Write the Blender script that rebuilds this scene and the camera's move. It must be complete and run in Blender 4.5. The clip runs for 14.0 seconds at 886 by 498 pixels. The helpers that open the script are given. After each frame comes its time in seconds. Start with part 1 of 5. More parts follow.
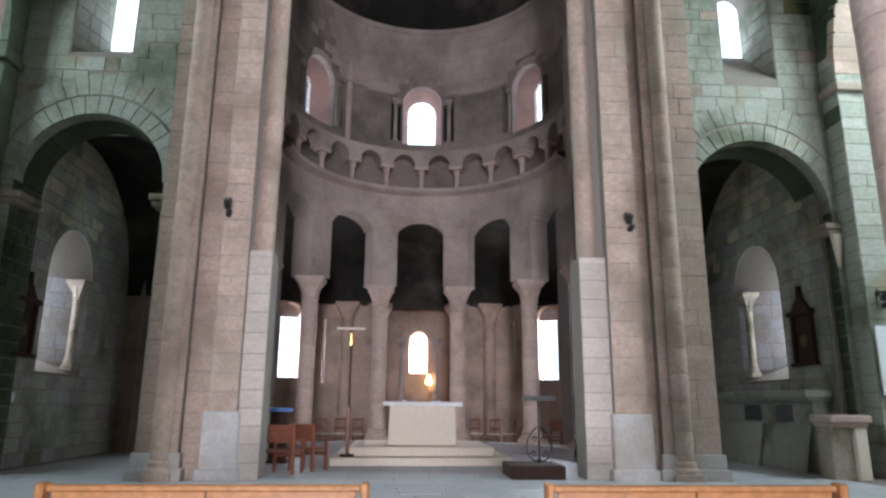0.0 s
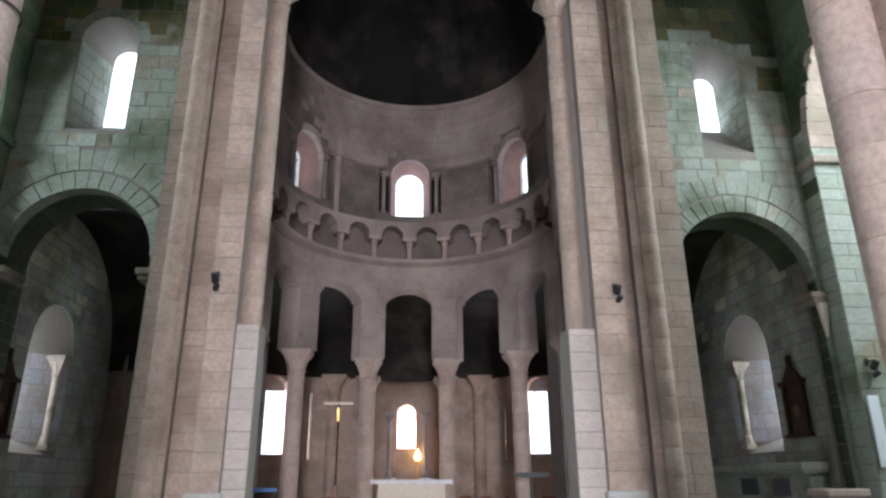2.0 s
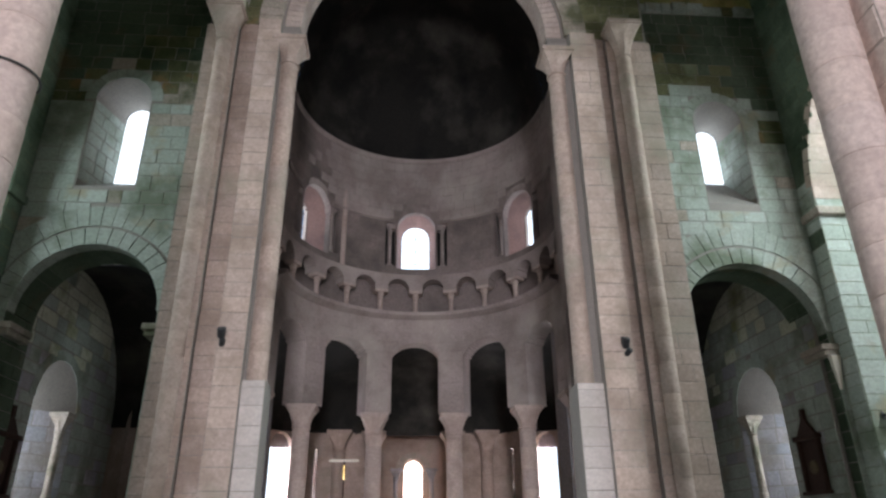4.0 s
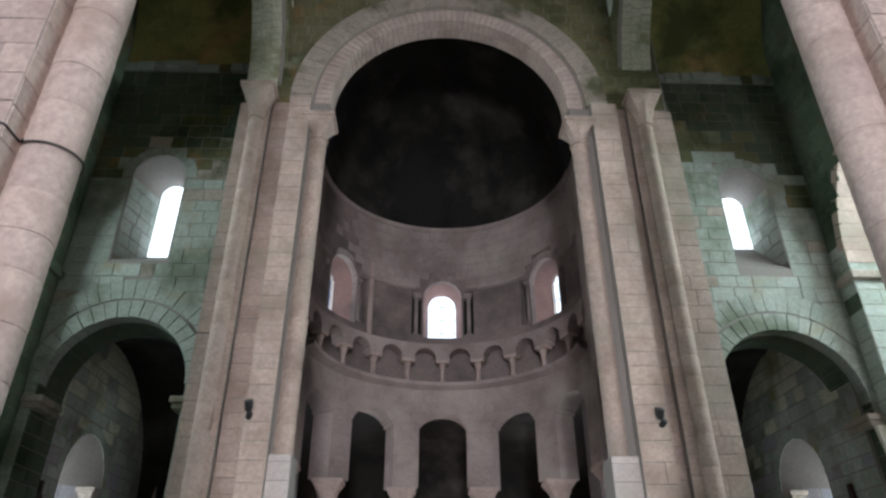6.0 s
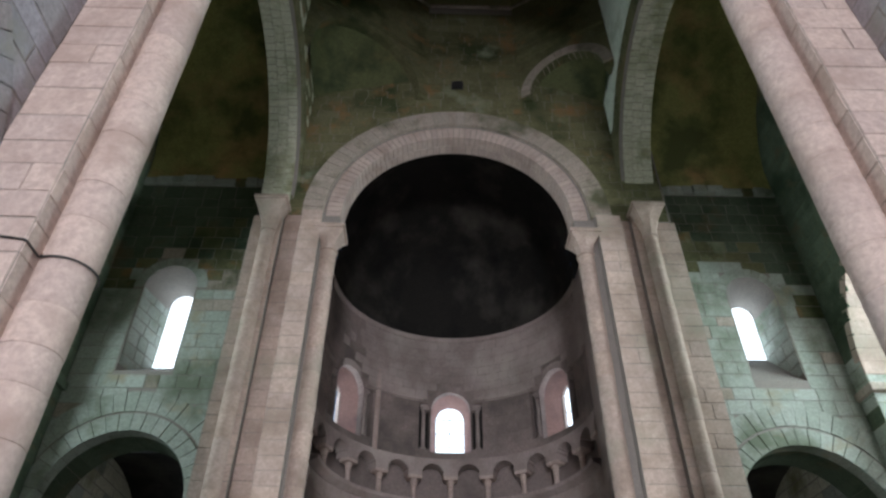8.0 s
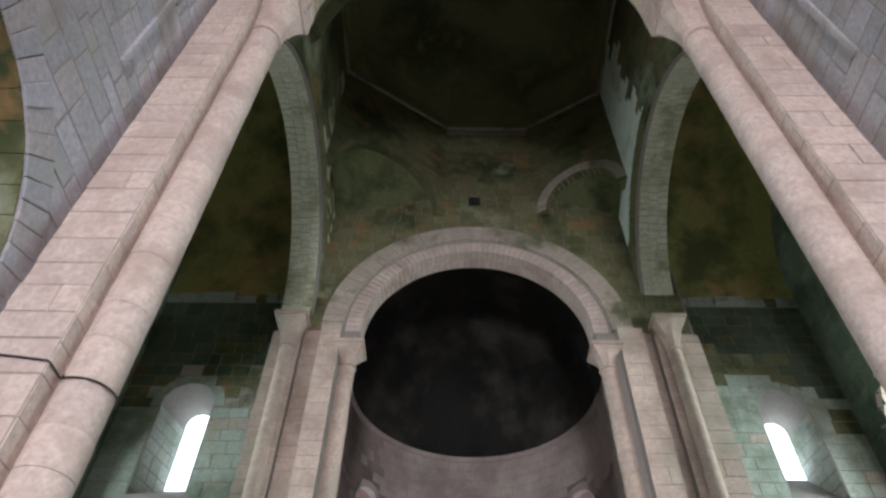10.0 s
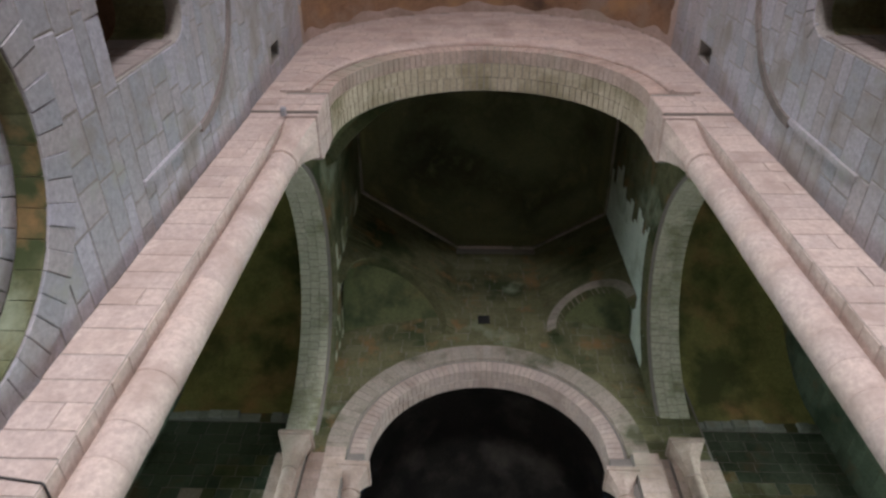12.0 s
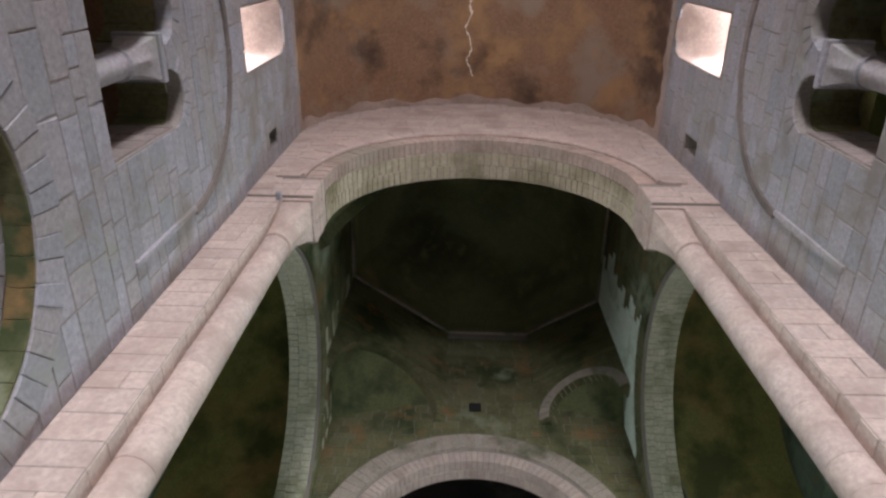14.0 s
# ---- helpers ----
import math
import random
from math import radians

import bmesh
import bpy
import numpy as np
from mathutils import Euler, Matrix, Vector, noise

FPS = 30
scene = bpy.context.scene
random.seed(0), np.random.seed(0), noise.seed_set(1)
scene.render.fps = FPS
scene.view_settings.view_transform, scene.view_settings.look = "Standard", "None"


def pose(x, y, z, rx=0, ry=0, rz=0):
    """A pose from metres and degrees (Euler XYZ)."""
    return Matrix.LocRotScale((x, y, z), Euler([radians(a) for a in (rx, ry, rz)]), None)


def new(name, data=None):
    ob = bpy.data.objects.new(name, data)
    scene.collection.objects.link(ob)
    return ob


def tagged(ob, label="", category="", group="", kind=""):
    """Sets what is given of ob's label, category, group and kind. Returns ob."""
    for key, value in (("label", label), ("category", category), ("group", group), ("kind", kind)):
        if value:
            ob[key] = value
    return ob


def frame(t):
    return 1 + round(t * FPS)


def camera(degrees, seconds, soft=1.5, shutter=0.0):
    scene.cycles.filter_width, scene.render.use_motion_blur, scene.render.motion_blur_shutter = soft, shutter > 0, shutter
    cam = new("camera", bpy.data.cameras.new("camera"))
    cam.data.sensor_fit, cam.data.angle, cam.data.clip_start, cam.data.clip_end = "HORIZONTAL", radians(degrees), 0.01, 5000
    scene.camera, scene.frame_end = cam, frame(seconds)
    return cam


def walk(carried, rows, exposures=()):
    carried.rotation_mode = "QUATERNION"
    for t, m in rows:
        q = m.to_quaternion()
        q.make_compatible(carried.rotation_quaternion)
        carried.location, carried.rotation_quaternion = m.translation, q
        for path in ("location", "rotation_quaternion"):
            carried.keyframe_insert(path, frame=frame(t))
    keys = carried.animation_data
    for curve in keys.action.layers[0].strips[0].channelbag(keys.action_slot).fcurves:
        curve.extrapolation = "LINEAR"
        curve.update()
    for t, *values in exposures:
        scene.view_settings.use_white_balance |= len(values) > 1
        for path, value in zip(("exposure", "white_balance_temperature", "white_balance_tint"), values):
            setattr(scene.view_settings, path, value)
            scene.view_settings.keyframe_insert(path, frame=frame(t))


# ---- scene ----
cam = camera(67.3, 14.0, soft=2.6)
PATH = [
    (0, pose(0.086, 0.063, 1.363, 103.34, -0.43, -3.73)),
    (0.5, pose(0.079, 0.063, 1.382, 104.92, -0.40, -3.85)),
    (1, pose(0.072, 0.062, 1.400, 106.25, -0.23, -4.08)),
    (1.5, pose(0.065, 0.060, 1.417, 107.70, 0.05, -4.46)),
    (2, pose(0.058, 0.057, 1.433, 109.26, 0.28, -4.66)),
    (2.5, pose(0.051, 0.052, 1.448, 110.41, 0.40, -4.71)),
    (3, pose(0.044, 0.047, 1.462, 111.60, 0.44, -4.70)),
    (5.5, pose(0.007, 0.009, 1.521, 117.44, 0.18, -2.33)),
    (6, pose(0.000, 0.000, 1.530, 119.38, 0.07, -1.86)),
    (6.5, pose(-0.007, -0.009, 1.538, 121.41, 0.00, -1.63)),
    (7, pose(-0.013, -0.019, 1.546, 123.94, -0.05, -1.54)),
    (7.5, pose(-0.019, -0.028, 1.553, 126.34, -0.16, -1.48)),
    (10, pose(-0.041, -0.074, 1.578, 138.34, -0.90, 0.22)),
    (10.5, pose(-0.043, -0.081, 1.581, 140.81, -1.26, 0.64)),
    (11, pose(-0.045, -0.088, 1.584, 143.15, -1.51, 0.79)),
    (11.5, pose(-0.046, -0.095, 1.586, 145.39, -1.74, 0.62)),
    (12, pose(-0.046, -0.100, 1.587, 148.38, -1.83, 0.31)),
    (12.5, pose(-0.045, -0.105, 1.588, 151.44, -1.86, -0.08)),
    (13, pose(-0.043, -0.108, 1.589, 153.53, -1.79, -0.38)),
    (13.5, pose(-0.040, -0.110, 1.588, 154.96, -1.73, -0.64)),
    (14, pose(-0.036, -0.111, 1.588, 155.66, -1.59, -0.66)),
]
# the camera's own exposure and white balance along the way
EXPOSURES = [(0, -.33, 6080, 13), (3, -.45, 6080, 12), (6.5, -.52, 6000, 9), (10, -.21, 6080, 9), (14, -.10, 6140, 10)]
walk(cam, PATH, EXPOSURES)

# ---------- world and exposure ----------
world = bpy.data.worlds.new("sky")
scene.world = world
world.use_nodes = True
wt = world.node_tree
bg = wt.nodes["Background"]
sky = wt.nodes.new("ShaderNodeTexSky")
sky.sky_type, sky.sun_disc = "NISHITA", False
sky.sun_elevation, sky.sun_rotation = radians(50), radians(190)
wt.links.new(sky.outputs[0], bg.inputs[0])
bg.inputs[1].default_value = 0.12


def window_light(name, m, w, h, watts, colour=(0.85, 0.93, 1.0)):
    """Daylight of the sky at a window, or an added lamp: a panel that shines along -z of m."""
    lamp = bpy.data.lights.new(name, "AREA")
    lamp.shape, lamp.size, lamp.size_y, lamp.energy, lamp.color = "RECTANGLE", w, h, watts, colour
    ob = new(name, lamp)
    ob.matrix_world = m
    return ob


# ---------- materials ----------
def material(name, colours, rough=0.9, scale=3.0, grain=60.0, bump=0.25, patches=0.35, vary=0.5, spec=0.25, stain=None, metal=0.0, edge=1.0):
    """Stone, plaster or wood: tint by piece, patches at metre scale, fine grain, relief; stain: a colour in blotches and its share."""
    m = bpy.data.materials.new(name)
    m.use_nodes = True
    nt = m.node_tree
    N, Lk = nt.nodes, nt.links
    b = N["Principled BSDF"]
    b.inputs["Roughness"].default_value = rough
    b.inputs["Specular IOR Level"].default_value = spec
    b.inputs["Metallic"].default_value = metal
    geo = N.new("ShaderNodeNewGeometry")
    info = N.new("ShaderNodeObjectInfo")
    add = N.new("ShaderNodeMath"); add.operation = "ADD"
    Lk.new(geo.outputs["Random Per Island"], add.inputs[0])
    Lk.new(info.outputs["Random"], add.inputs[1])
    fr = N.new("ShaderNodeMath"); fr.operation = "FRACT"
    Lk.new(add.outputs[0], fr.inputs[0])
    ramp = N.new("ShaderNodeValToRGB")
    el = ramp.color_ramp.elements
    el[0].color, el[1].color = (*colours[0], 1), (*colours[-1], 1)
    for i, c in enumerate(colours[1:-1]):
        e = el.new((i + 1) / (len(colours) - 1))
        e.color = (*c, 1)
    big = N.new("ShaderNodeTexNoise")
    big.inputs["Scale"].default_value, big.inputs["Detail"].default_value, big.inputs["Roughness"].default_value = scale * 0.35, 6, 0.65
    Lk.new(geo.outputs["Position"], big.inputs["Vector"])
    mixv = N.new("ShaderNodeMix")
    mixv.inputs[0].default_value = vary
    Lk.new(big.outputs[0], mixv.inputs[2])
    Lk.new(fr.outputs[0], mixv.inputs[3])
    Lk.new(mixv.outputs[0], ramp.inputs[0])
    fine = N.new("ShaderNodeTexNoise")
    fine.inputs["Scale"].default_value, fine.inputs["Detail"].default_value, fine.inputs["Roughness"].default_value = grain * 0.25, 8, 0.7
    Lk.new(geo.outputs["Position"], fine.inputs["Vector"])
    mr = N.new("ShaderNodeMapRange")
    mr.inputs[1].default_value, mr.inputs[2].default_value = 0.3, 0.7
    mr.inputs[3].default_value, mr.inputs[4].default_value = 1 - patches, 1 + patches * 0.6
    Lk.new(fine.outputs[0], mr.inputs[0])
    mul = N.new("ShaderNodeMix"); mul.data_type, mul.blend_type = "RGBA", "MULTIPLY"
    mul.inputs[0].default_value = 1.0
    Lk.new(ramp.outputs[0], mul.inputs[6])
    Lk.new(mr.outputs[0], mul.inputs[7])
    last = mul.outputs[2]
    for col, share, size in (stain or ()):
        sn = N.new("ShaderNodeTexNoise")
        sn.inputs["Scale"].default_value, sn.inputs["Detail"].default_value, sn.inputs["Roughness"].default_value = size, 7, 0.6
        Lk.new(geo.outputs["Position"], sn.inputs["Vector"])
        sr = N.new("ShaderNodeMapRange")
        sr.inputs[1].default_value, sr.inputs[2].default_value = 0.67 - share * 0.30 - (0.05 + share * 0.05) * edge, 0.67 - share * 0.30 + (0.05 + share * 0.05) * edge
        Lk.new(sn.outputs[0], sr.inputs[0])
        sm = N.new("ShaderNodeMix"); sm.data_type = "RGBA"
        Lk.new(sr.outputs[0], sm.inputs[0])
        Lk.new(last, sm.inputs[6])
        sm.inputs[7].default_value = (*col, 1)
        last = sm.outputs[2]
    Lk.new(last, b.inputs["Base Color"])
    bp = N.new("ShaderNodeBump")
    bp.inputs["Strength"].default_value, bp.inputs["Distance"].default_value = bump, 0.03
    Lk.new(fine.outputs[0], bp.inputs["Height"])
    Lk.new(bp.outputs[0], b.inputs["Normal"])
    return m


STONE_WARM = material("stone_warm", [(.375, .265, .22), (.52, .405, .345), (.45, .35, .305), (.585, .475, .415)], patches=.26, edge=2.0, stain=[((.33, .24, .20), .22, 1.3)])
STONE_TAN = material("stone_tan", [(.34, .238, .188), (.47, .35, .287), (.41, .305, .257), (.53, .41, .347)], patches=.3, edge=1.8, stain=[((.25, .18, .14), .30, .9), ((.29, .255, .195), .14, .5)])
STONE_GREY = material("stone_grey", [(.255, .232, .245), (.36, .335, .36), (.335, .295, .29), (.29, .28, .295), (.405, .375, .395)], patches=.3, vary=.6, stain=[((.23, .20, .18), .28, .8), ((.29, .28, .25), .12, 1.4)])
STONE_LIT = material("stone_lit", [(.64, .70, .60), (.78, .83, .74), (.70, .75, .66)], patches=.25, edge=1.5, stain=[((.38, .42, .30), .15, .7)])
STONE_GREEN = material("stone_green", [(.27, .285, .24), (.38, .39, .34), (.31, .33, .275), (.45, .45, .39)], stain=[((.15, .165, .115), .30, .5), ((.30, .26, .18), .08, .9)], patches=.28)
STONE_APSE = material("stone_apse", [(.315, .25, .23), (.42, .335, .305), (.365, .29, .265), (.47, .375, .345)], patches=.30, edge=2.4, stain=[((.17, .14, .12), .36, .42), ((.47, .405, .355), .20, .5)])
STONE_ARCH = material("stone_arch", [(.26, .21, .165), (.40, .325, .27), (.33, .28, .225), (.47, .39, .34)], patches=.34, vary=.6, edge=1.2, stain=[((.10, .10, .055), .30, .6)])
STONE_SOFFIT = material("stone_soffit", [(.42, .40, .28), (.60, .57, .44), (.50, .48, .35), (.68, .64, .52)], patches=.34, vary=.6, edge=1.2, stain=[((.22, .22, .11), .28, .7)])
STONE_OLIVE = material("olive_stone", [(.33, .275, .19), (.47, .39, .28), (.40, .33, .235), (.53, .44, .33)], patches=.32, vary=.7, edge=1.4, stain=[((.20, .17, .10), .25, .8)])
# dark copy of the green stone, with shade put into its colour
STONE_GREEN_SHADE = material("stone_green_shade", [(.055, .072, .045), (.105, .13, .085), (.075, .095, .06), (.14, .16, .11)], patches=.34, vary=.65, edge=1.2, stain=[((.028, .042, .022), .35, .5), ((.11, .085, .045), .10, .9)])
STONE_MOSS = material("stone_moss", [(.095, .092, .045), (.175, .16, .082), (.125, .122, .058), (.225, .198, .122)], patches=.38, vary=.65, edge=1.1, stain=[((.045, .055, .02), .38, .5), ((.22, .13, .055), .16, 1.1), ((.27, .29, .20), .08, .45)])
STONE_BROWN = material("dark_brown_stone", [(.205, .16, .145), (.285, .225, .20), (.24, .19, .17), (.32, .255, .23)], patches=.32, vary=.6, edge=2.0, stain=[((.10, .085, .075), .34, .5)])
STONE_QUOIN = material("repaired_pale_stone", [(.43, .36, .32), (.57, .49, .44), (.49, .42, .375), (.62, .54, .49)], patches=.18, edge=1.6, stain=[((.42, .36, .31), .22, 1.1)])
STONE_PLINTH = material("grey_plinth_stone", [(.35, .325, .315), (.46, .43, .415), (.40, .37, .355)], patches=.2, edge=1.8, stain=[((.34, .29, .25), .25, 1.2)])
SPLAY = material("pink_splay_stone", [(.24, .145, .125), (.34, .22, .19)], vary=.1, patches=.25, edge=1.5, stain=[((.18, .12, .11), .30, .8)])
MORTAR = material("mortar", [(.22, .19, .165), (.30, .26, .23)], vary=0.0, grain=120)
DARK_PLASTER = material("dark_plaster", [(.014, .0128, .0108), (.024, .021, .0172)], vary=0.0, scale=1.5, edge=1.6, stain=[((.075, .066, .054), .27, .35), ((.007, .0065, .006), .3, .5)])
MOSS = material("mossy_plaster", [(.27, .26, .085), (.40, .37, .135)], vary=0.0, scale=1.5, edge=1.3, stain=[((.52, .30, .13), .27, .35), ((.11, .12, .045), .40, .6)])
DOME = material("blackened_dome", [(.21, .205, .10), (.30, .29, .15)], vary=0.0, scale=1.5, edge=1.4, stain=[((.085, .082, .046), .45, .3), ((.34, .32, .15), .15, .6)])
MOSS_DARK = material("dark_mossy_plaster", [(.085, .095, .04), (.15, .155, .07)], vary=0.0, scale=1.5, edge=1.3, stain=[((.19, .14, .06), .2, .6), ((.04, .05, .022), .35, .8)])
VAULT = material("brown_plaster", [(.19, .100, .052), (.26, .150, .088), (.145, .080, .043)], vary=0.0, scale=2, edge=1.1, stain=[((.27, .195, .145), .30, .5), ((.085, .05, .032), .30, .45), ((.33, .185, .09), .25, .7)])
FLOOR = material("floor_stone", [(.36, .365, .38), (.48, .49, .51), (.43, .44, .46)], rough=0.55, spec=0.5, patches=0.2)
PEW = material("pew_wood", [(.36, .15, .045), (.46, .21, .07)], rough=0.45, spec=0.5, scale=6, vary=0.1)
DARKWOOD = material("dark_wood", [(.035, .018, .013), (.06, .03, .02)], rough=0.75, spec=0.2, scale=8)
REDWOOD = material("red_wood", [(.17, .05, .025), (.25, .08, .04)], rough=0.45, spec=0.5, scale=8)
IRON = material("black_iron", [(.012, .011, .012), (.025, .023, .022)], rough=0.5, spec=0.5)
ALTAR = material("altar_stone", [(.70, .61, .50), (.78, .70, .59)], patches=0.1)
LINEN = material("white_linen", [(.78, .77, .78), (.84, .83, .84)], patches=0.06, grain=200)
WHITE = material("white_panel", [(.70, .73, .75), (.76, .79, .80)], patches=0.05, rough=0.5)
BRASS = material("brass", [(.55, .36, .12), (.65, .45, .18)], rough=0.35, metal=1.0)
GOLD_LAMP = material("gilt", [(.7, .45, .15), (.8, .55, .2)], rough=0.4, metal=0.6)
DULL_GILT = material("dull_gilt", [(.10, .075, .04), (.16, .12, .06)], rough=0.6, metal=.4)
BLUE = material("blue_cloth", [(.10, .20, .45), (.16, .28, .55)], patches=.1)
LEAD = material("lead", [(.06, .06, .065), (.10, .10, .105)], rough=0.6)

GLASS = bpy.data.materials.new("window_glass")
GLASS.use_nodes = True
_n = GLASS.node_tree.nodes
_tr = _n.new("ShaderNodeBsdfTransparent")
_tr.inputs[0].default_value = (.93, .95, .97, 1)
_gl = _n.new("ShaderNodeBsdfGlossy")
_gl.inputs[1].default_value = 0.15
_mx = _n.new("ShaderNodeMixShader")
_mx.inputs[0].default_value = 0.06
GLASS.node_tree.links.new(_tr.outputs[0], _mx.inputs[1])
GLASS.node_tree.links.new(_gl.outputs[0], _mx.inputs[2])
GLASS.node_tree.links.new(_mx.outputs[0], _n["Material Output"].inputs[0])


# ---------- mesh helpers ----------
class Shape:
    """Collects faces for one mesh."""

    def __init__(self):
        self.v, self.f = [], []

    def add(self, verts, faces):
        o = len(self.v)
        self.v.extend([tuple(p) for p in verts])
        self.f.extend([tuple(i + o for i in f) for f in faces])
        return self

    def box(self, x0, x1, y0, y1, z0, z1, m=None, c=0.0):
        """A box, its edges chamfered by c."""
        if c <= 0:
            vs = [(x, y, z) for x in (x0, x1) for y in (y0, y1) for z in (z0, z1)]
            fs = [(0, 1, 3, 2), (4, 6, 7, 5), (0, 4, 5, 1), (2, 3, 7, 6), (0, 2, 6, 4), (1, 5, 7, 3)]
        else:
            b = bmesh.new()
            bmesh.ops.create_cube(b, size=1)
            for p in b.verts:
                p.co = ((x0 + x1) / 2 + p.co.x * (x1 - x0), (y0 + y1) / 2 + p.co.y * (y1 - y0), (z0 + z1) / 2 + p.co.z * (z1 - z0))
            bmesh.ops.bevel(b, geom=b.edges[:], offset=c, segments=1, affect="EDGES")
            b.verts.index_update()
            vs = [p.co.copy() for p in b.verts]
            fs = [[p.index for p in f.verts] for f in b.faces]
            b.free()
        if m is not None:
            vs = [m @ Vector(p) for p in vs]
        return self.add(vs, fs)

    def lathe(self, profile, m=None, n=20, a0=0.0, a1=360.0):
        """Turns (radius, z) pairs about z."""
        full = abs(a1 - a0) >= 359.9
        k = n if full else n + 1
        vs = []
        for r, z in profile:
            for i in range(k):
                a = radians(a0 + (a1 - a0) * i / n)
                vs.append(Vector((r * math.cos(a), r * math.sin(a), z)))
        fs = []
        for j in range(len(profile) - 1):
            for i in range(n):
                i2 = (i + 1) % k
                fs.append((j * k + i, j * k + i2, (j + 1) * k + i2, (j + 1) * k + i))
        fs.append(tuple(range(k))[::-1])
        fs.append(tuple(range((len(profile) - 1) * k, len(profile) * k)))
        if m is not None:
            vs = [m @ p for p in vs]
        return self.add(vs, fs)

    def tube(self, pts, r, n=8):
        """A round bar along points."""
        pts = [Vector(p) for p in pts]
        vs, fs = [], []
        for i, p in enumerate(pts):
            d = (pts[min(i + 1, len(pts) - 1)] - pts[max(i - 1, 0)]).normalized()
            q = d.to_track_quat("Z", "Y")
            for j in range(n):
                a = 2 * math.pi * j / n
                vs.append(p + q @ Vector((r * math.cos(a), r * math.sin(a), 0)))
        for i in range(len(pts) - 1):
            for j in range(n):
                fs.append((i * n + j, i * n + (j + 1) % n, (i + 1) * n + (j + 1) % n, (i + 1) * n + j))
        fs.append(tuple(range(n))[::-1])
        fs.append(tuple(range((len(pts) - 1) * n, len(pts) * n)))
        return self.add(vs, fs)

    def mesh(self, name, material, smooth=False):
        me = bpy.data.meshes.new(name)
        me.from_pydata(self.v, [], self.f)
        if material:
            me.materials.append(material)
        if smooth:
            me.polygons.foreach_set("use_smooth", [True] * len(me.polygons))
            me.set_sharp_from_angle(angle=radians(35))
        return me


def thing(name, label, category, material=None, shape=None, kind="", group="", smooth=False, at=None):
    ob = new(name, shape.mesh(name, material, smooth) if shape else None)
    if at is not None:
        ob.matrix_world = at
    return tagged(ob, label, category, group, kind)


def part(name, shape, material, parent, label="", smooth=False):
    ob = new(name, shape.mesh(name, material, smooth))
    ob.parent = parent
    return tagged(ob, label) if label else ob


def piece(name, mesh, parent, m):
    """One stone on a shared mesh, at m in the parent's space."""
    ob = new(name, mesh)
    ob.parent = parent
    ob.matrix_basis = m
    return ob


def slab(shape, outline, holes, thick, m, back=None, backs=None):
    """A wall slab in (u, depth, v): outline and holes on the front, pierced to the back; backs: the holes' outlines there."""
    from mathutils.geometry import tessellate_polygon
    backs = backs or holes
    for pts, hs, d in ((outline, holes, 0.0), (outline, backs, thick)):
        loops = [[Vector((u, v, 0)) for u, v in pts]] + [[Vector((u, v, 0)) for u, v in h] for h in hs]
        flat = [p for lp in loops for p in lp]
        tris = tessellate_polygon(loops)
        shape.add([m @ Vector((p.x, d, p.y)) for p in flat], tris)
    for a, b in [(outline, outline)] + list(zip(holes, backs)):
        n = len(a)
        shape.add([m @ Vector((u, 0, v)) for u, v in a] + [m @ Vector((u, thick, v)) for u, v in b],
                  [(i, (i + 1) % n, n + (i + 1) % n, n + i) for i in range(n)])
    return shape


def gated(u0, u1, v0, v1, gates):
    """A wall's outline with round-headed gates cut from its foot."""
    pts = [(u0, v0)]
    for g in sorted(gates, key=lambda q: q[0][0]):
        pts += g
    return pts + [(u1, v0), (u1, v1), (u0, v1)]


def arch(u0, u1, v0, vs, n=20):
    """The outline of a round-headed opening."""
    c, r = (u0 + u1) / 2, (u1 - u0) / 2
    return [(u0, v0)] + [(c - r * math.cos(math.pi * i / n), vs + r * math.sin(math.pi * i / n)) for i in range(n + 1)] + [(u1, v0)]


def rect(u0, u1, v0, v1):
    return [(u0, v0), (u0, v1), (u1, v1), (u1, v0)]


def place(kind, p):
    """A wall's own space (u, depth, v): east faces west, and so on; p: the plane."""
    x, y, z = {"east": (1, 0, 0), "north": (0, 1, 0), "south": (0, -1, 0), "west": (-1, 0, 0)}[kind]
    if kind == "east":
        return Matrix.Translation((0, p, 0))
    if kind == "west":
        return Matrix.Translation((0, p, 0)) @ pose(0, 0, 0, 0, 0, 180)
    if kind == "north":
        return Matrix.Translation((p, 0, 0)) @ pose(0, 0, 0, 0, 0, 90)
    return Matrix.Translation((p, 0, 0)) @ pose(0, 0, 0, 0, 0, -90)


# unit stones: front face at y = -0.5 with worn, chamfered edges
def unit_stone(name, material, wear, seed):
    rnd = random.Random(seed)
    j = lambda: rnd.uniform(-1, 1) * wear
    c = 0.012
    v = []
    for sx, sz in ((-1, -1), (1, -1), (1, 1), (-1, 1)):
        v.append((sx * .5, .5, sz * .5))
    for sx, sz in ((-1, -1), (1, -1), (1, 1), (-1, 1)):
        v.append((sx * .5 + j() * .3, -.1, sz * .5 + j() * .3))
    for sx, sz in ((-1, -1), (1, -1), (1, 1), (-1, 1)):
        v.append((sx * (.5 - c) + j(), -.5 + rnd.uniform(0, .11), sz * (.5 - c * 1.6) + j()))
    f = [(0, 1, 5, 4), (1, 2, 6, 5), (2, 3, 7, 6), (3, 0, 4, 7), (4, 5, 9, 8), (5, 6, 10, 9), (6, 7, 11, 10), (7, 4, 8, 11), (8, 9, 10, 11)]
    return v, f


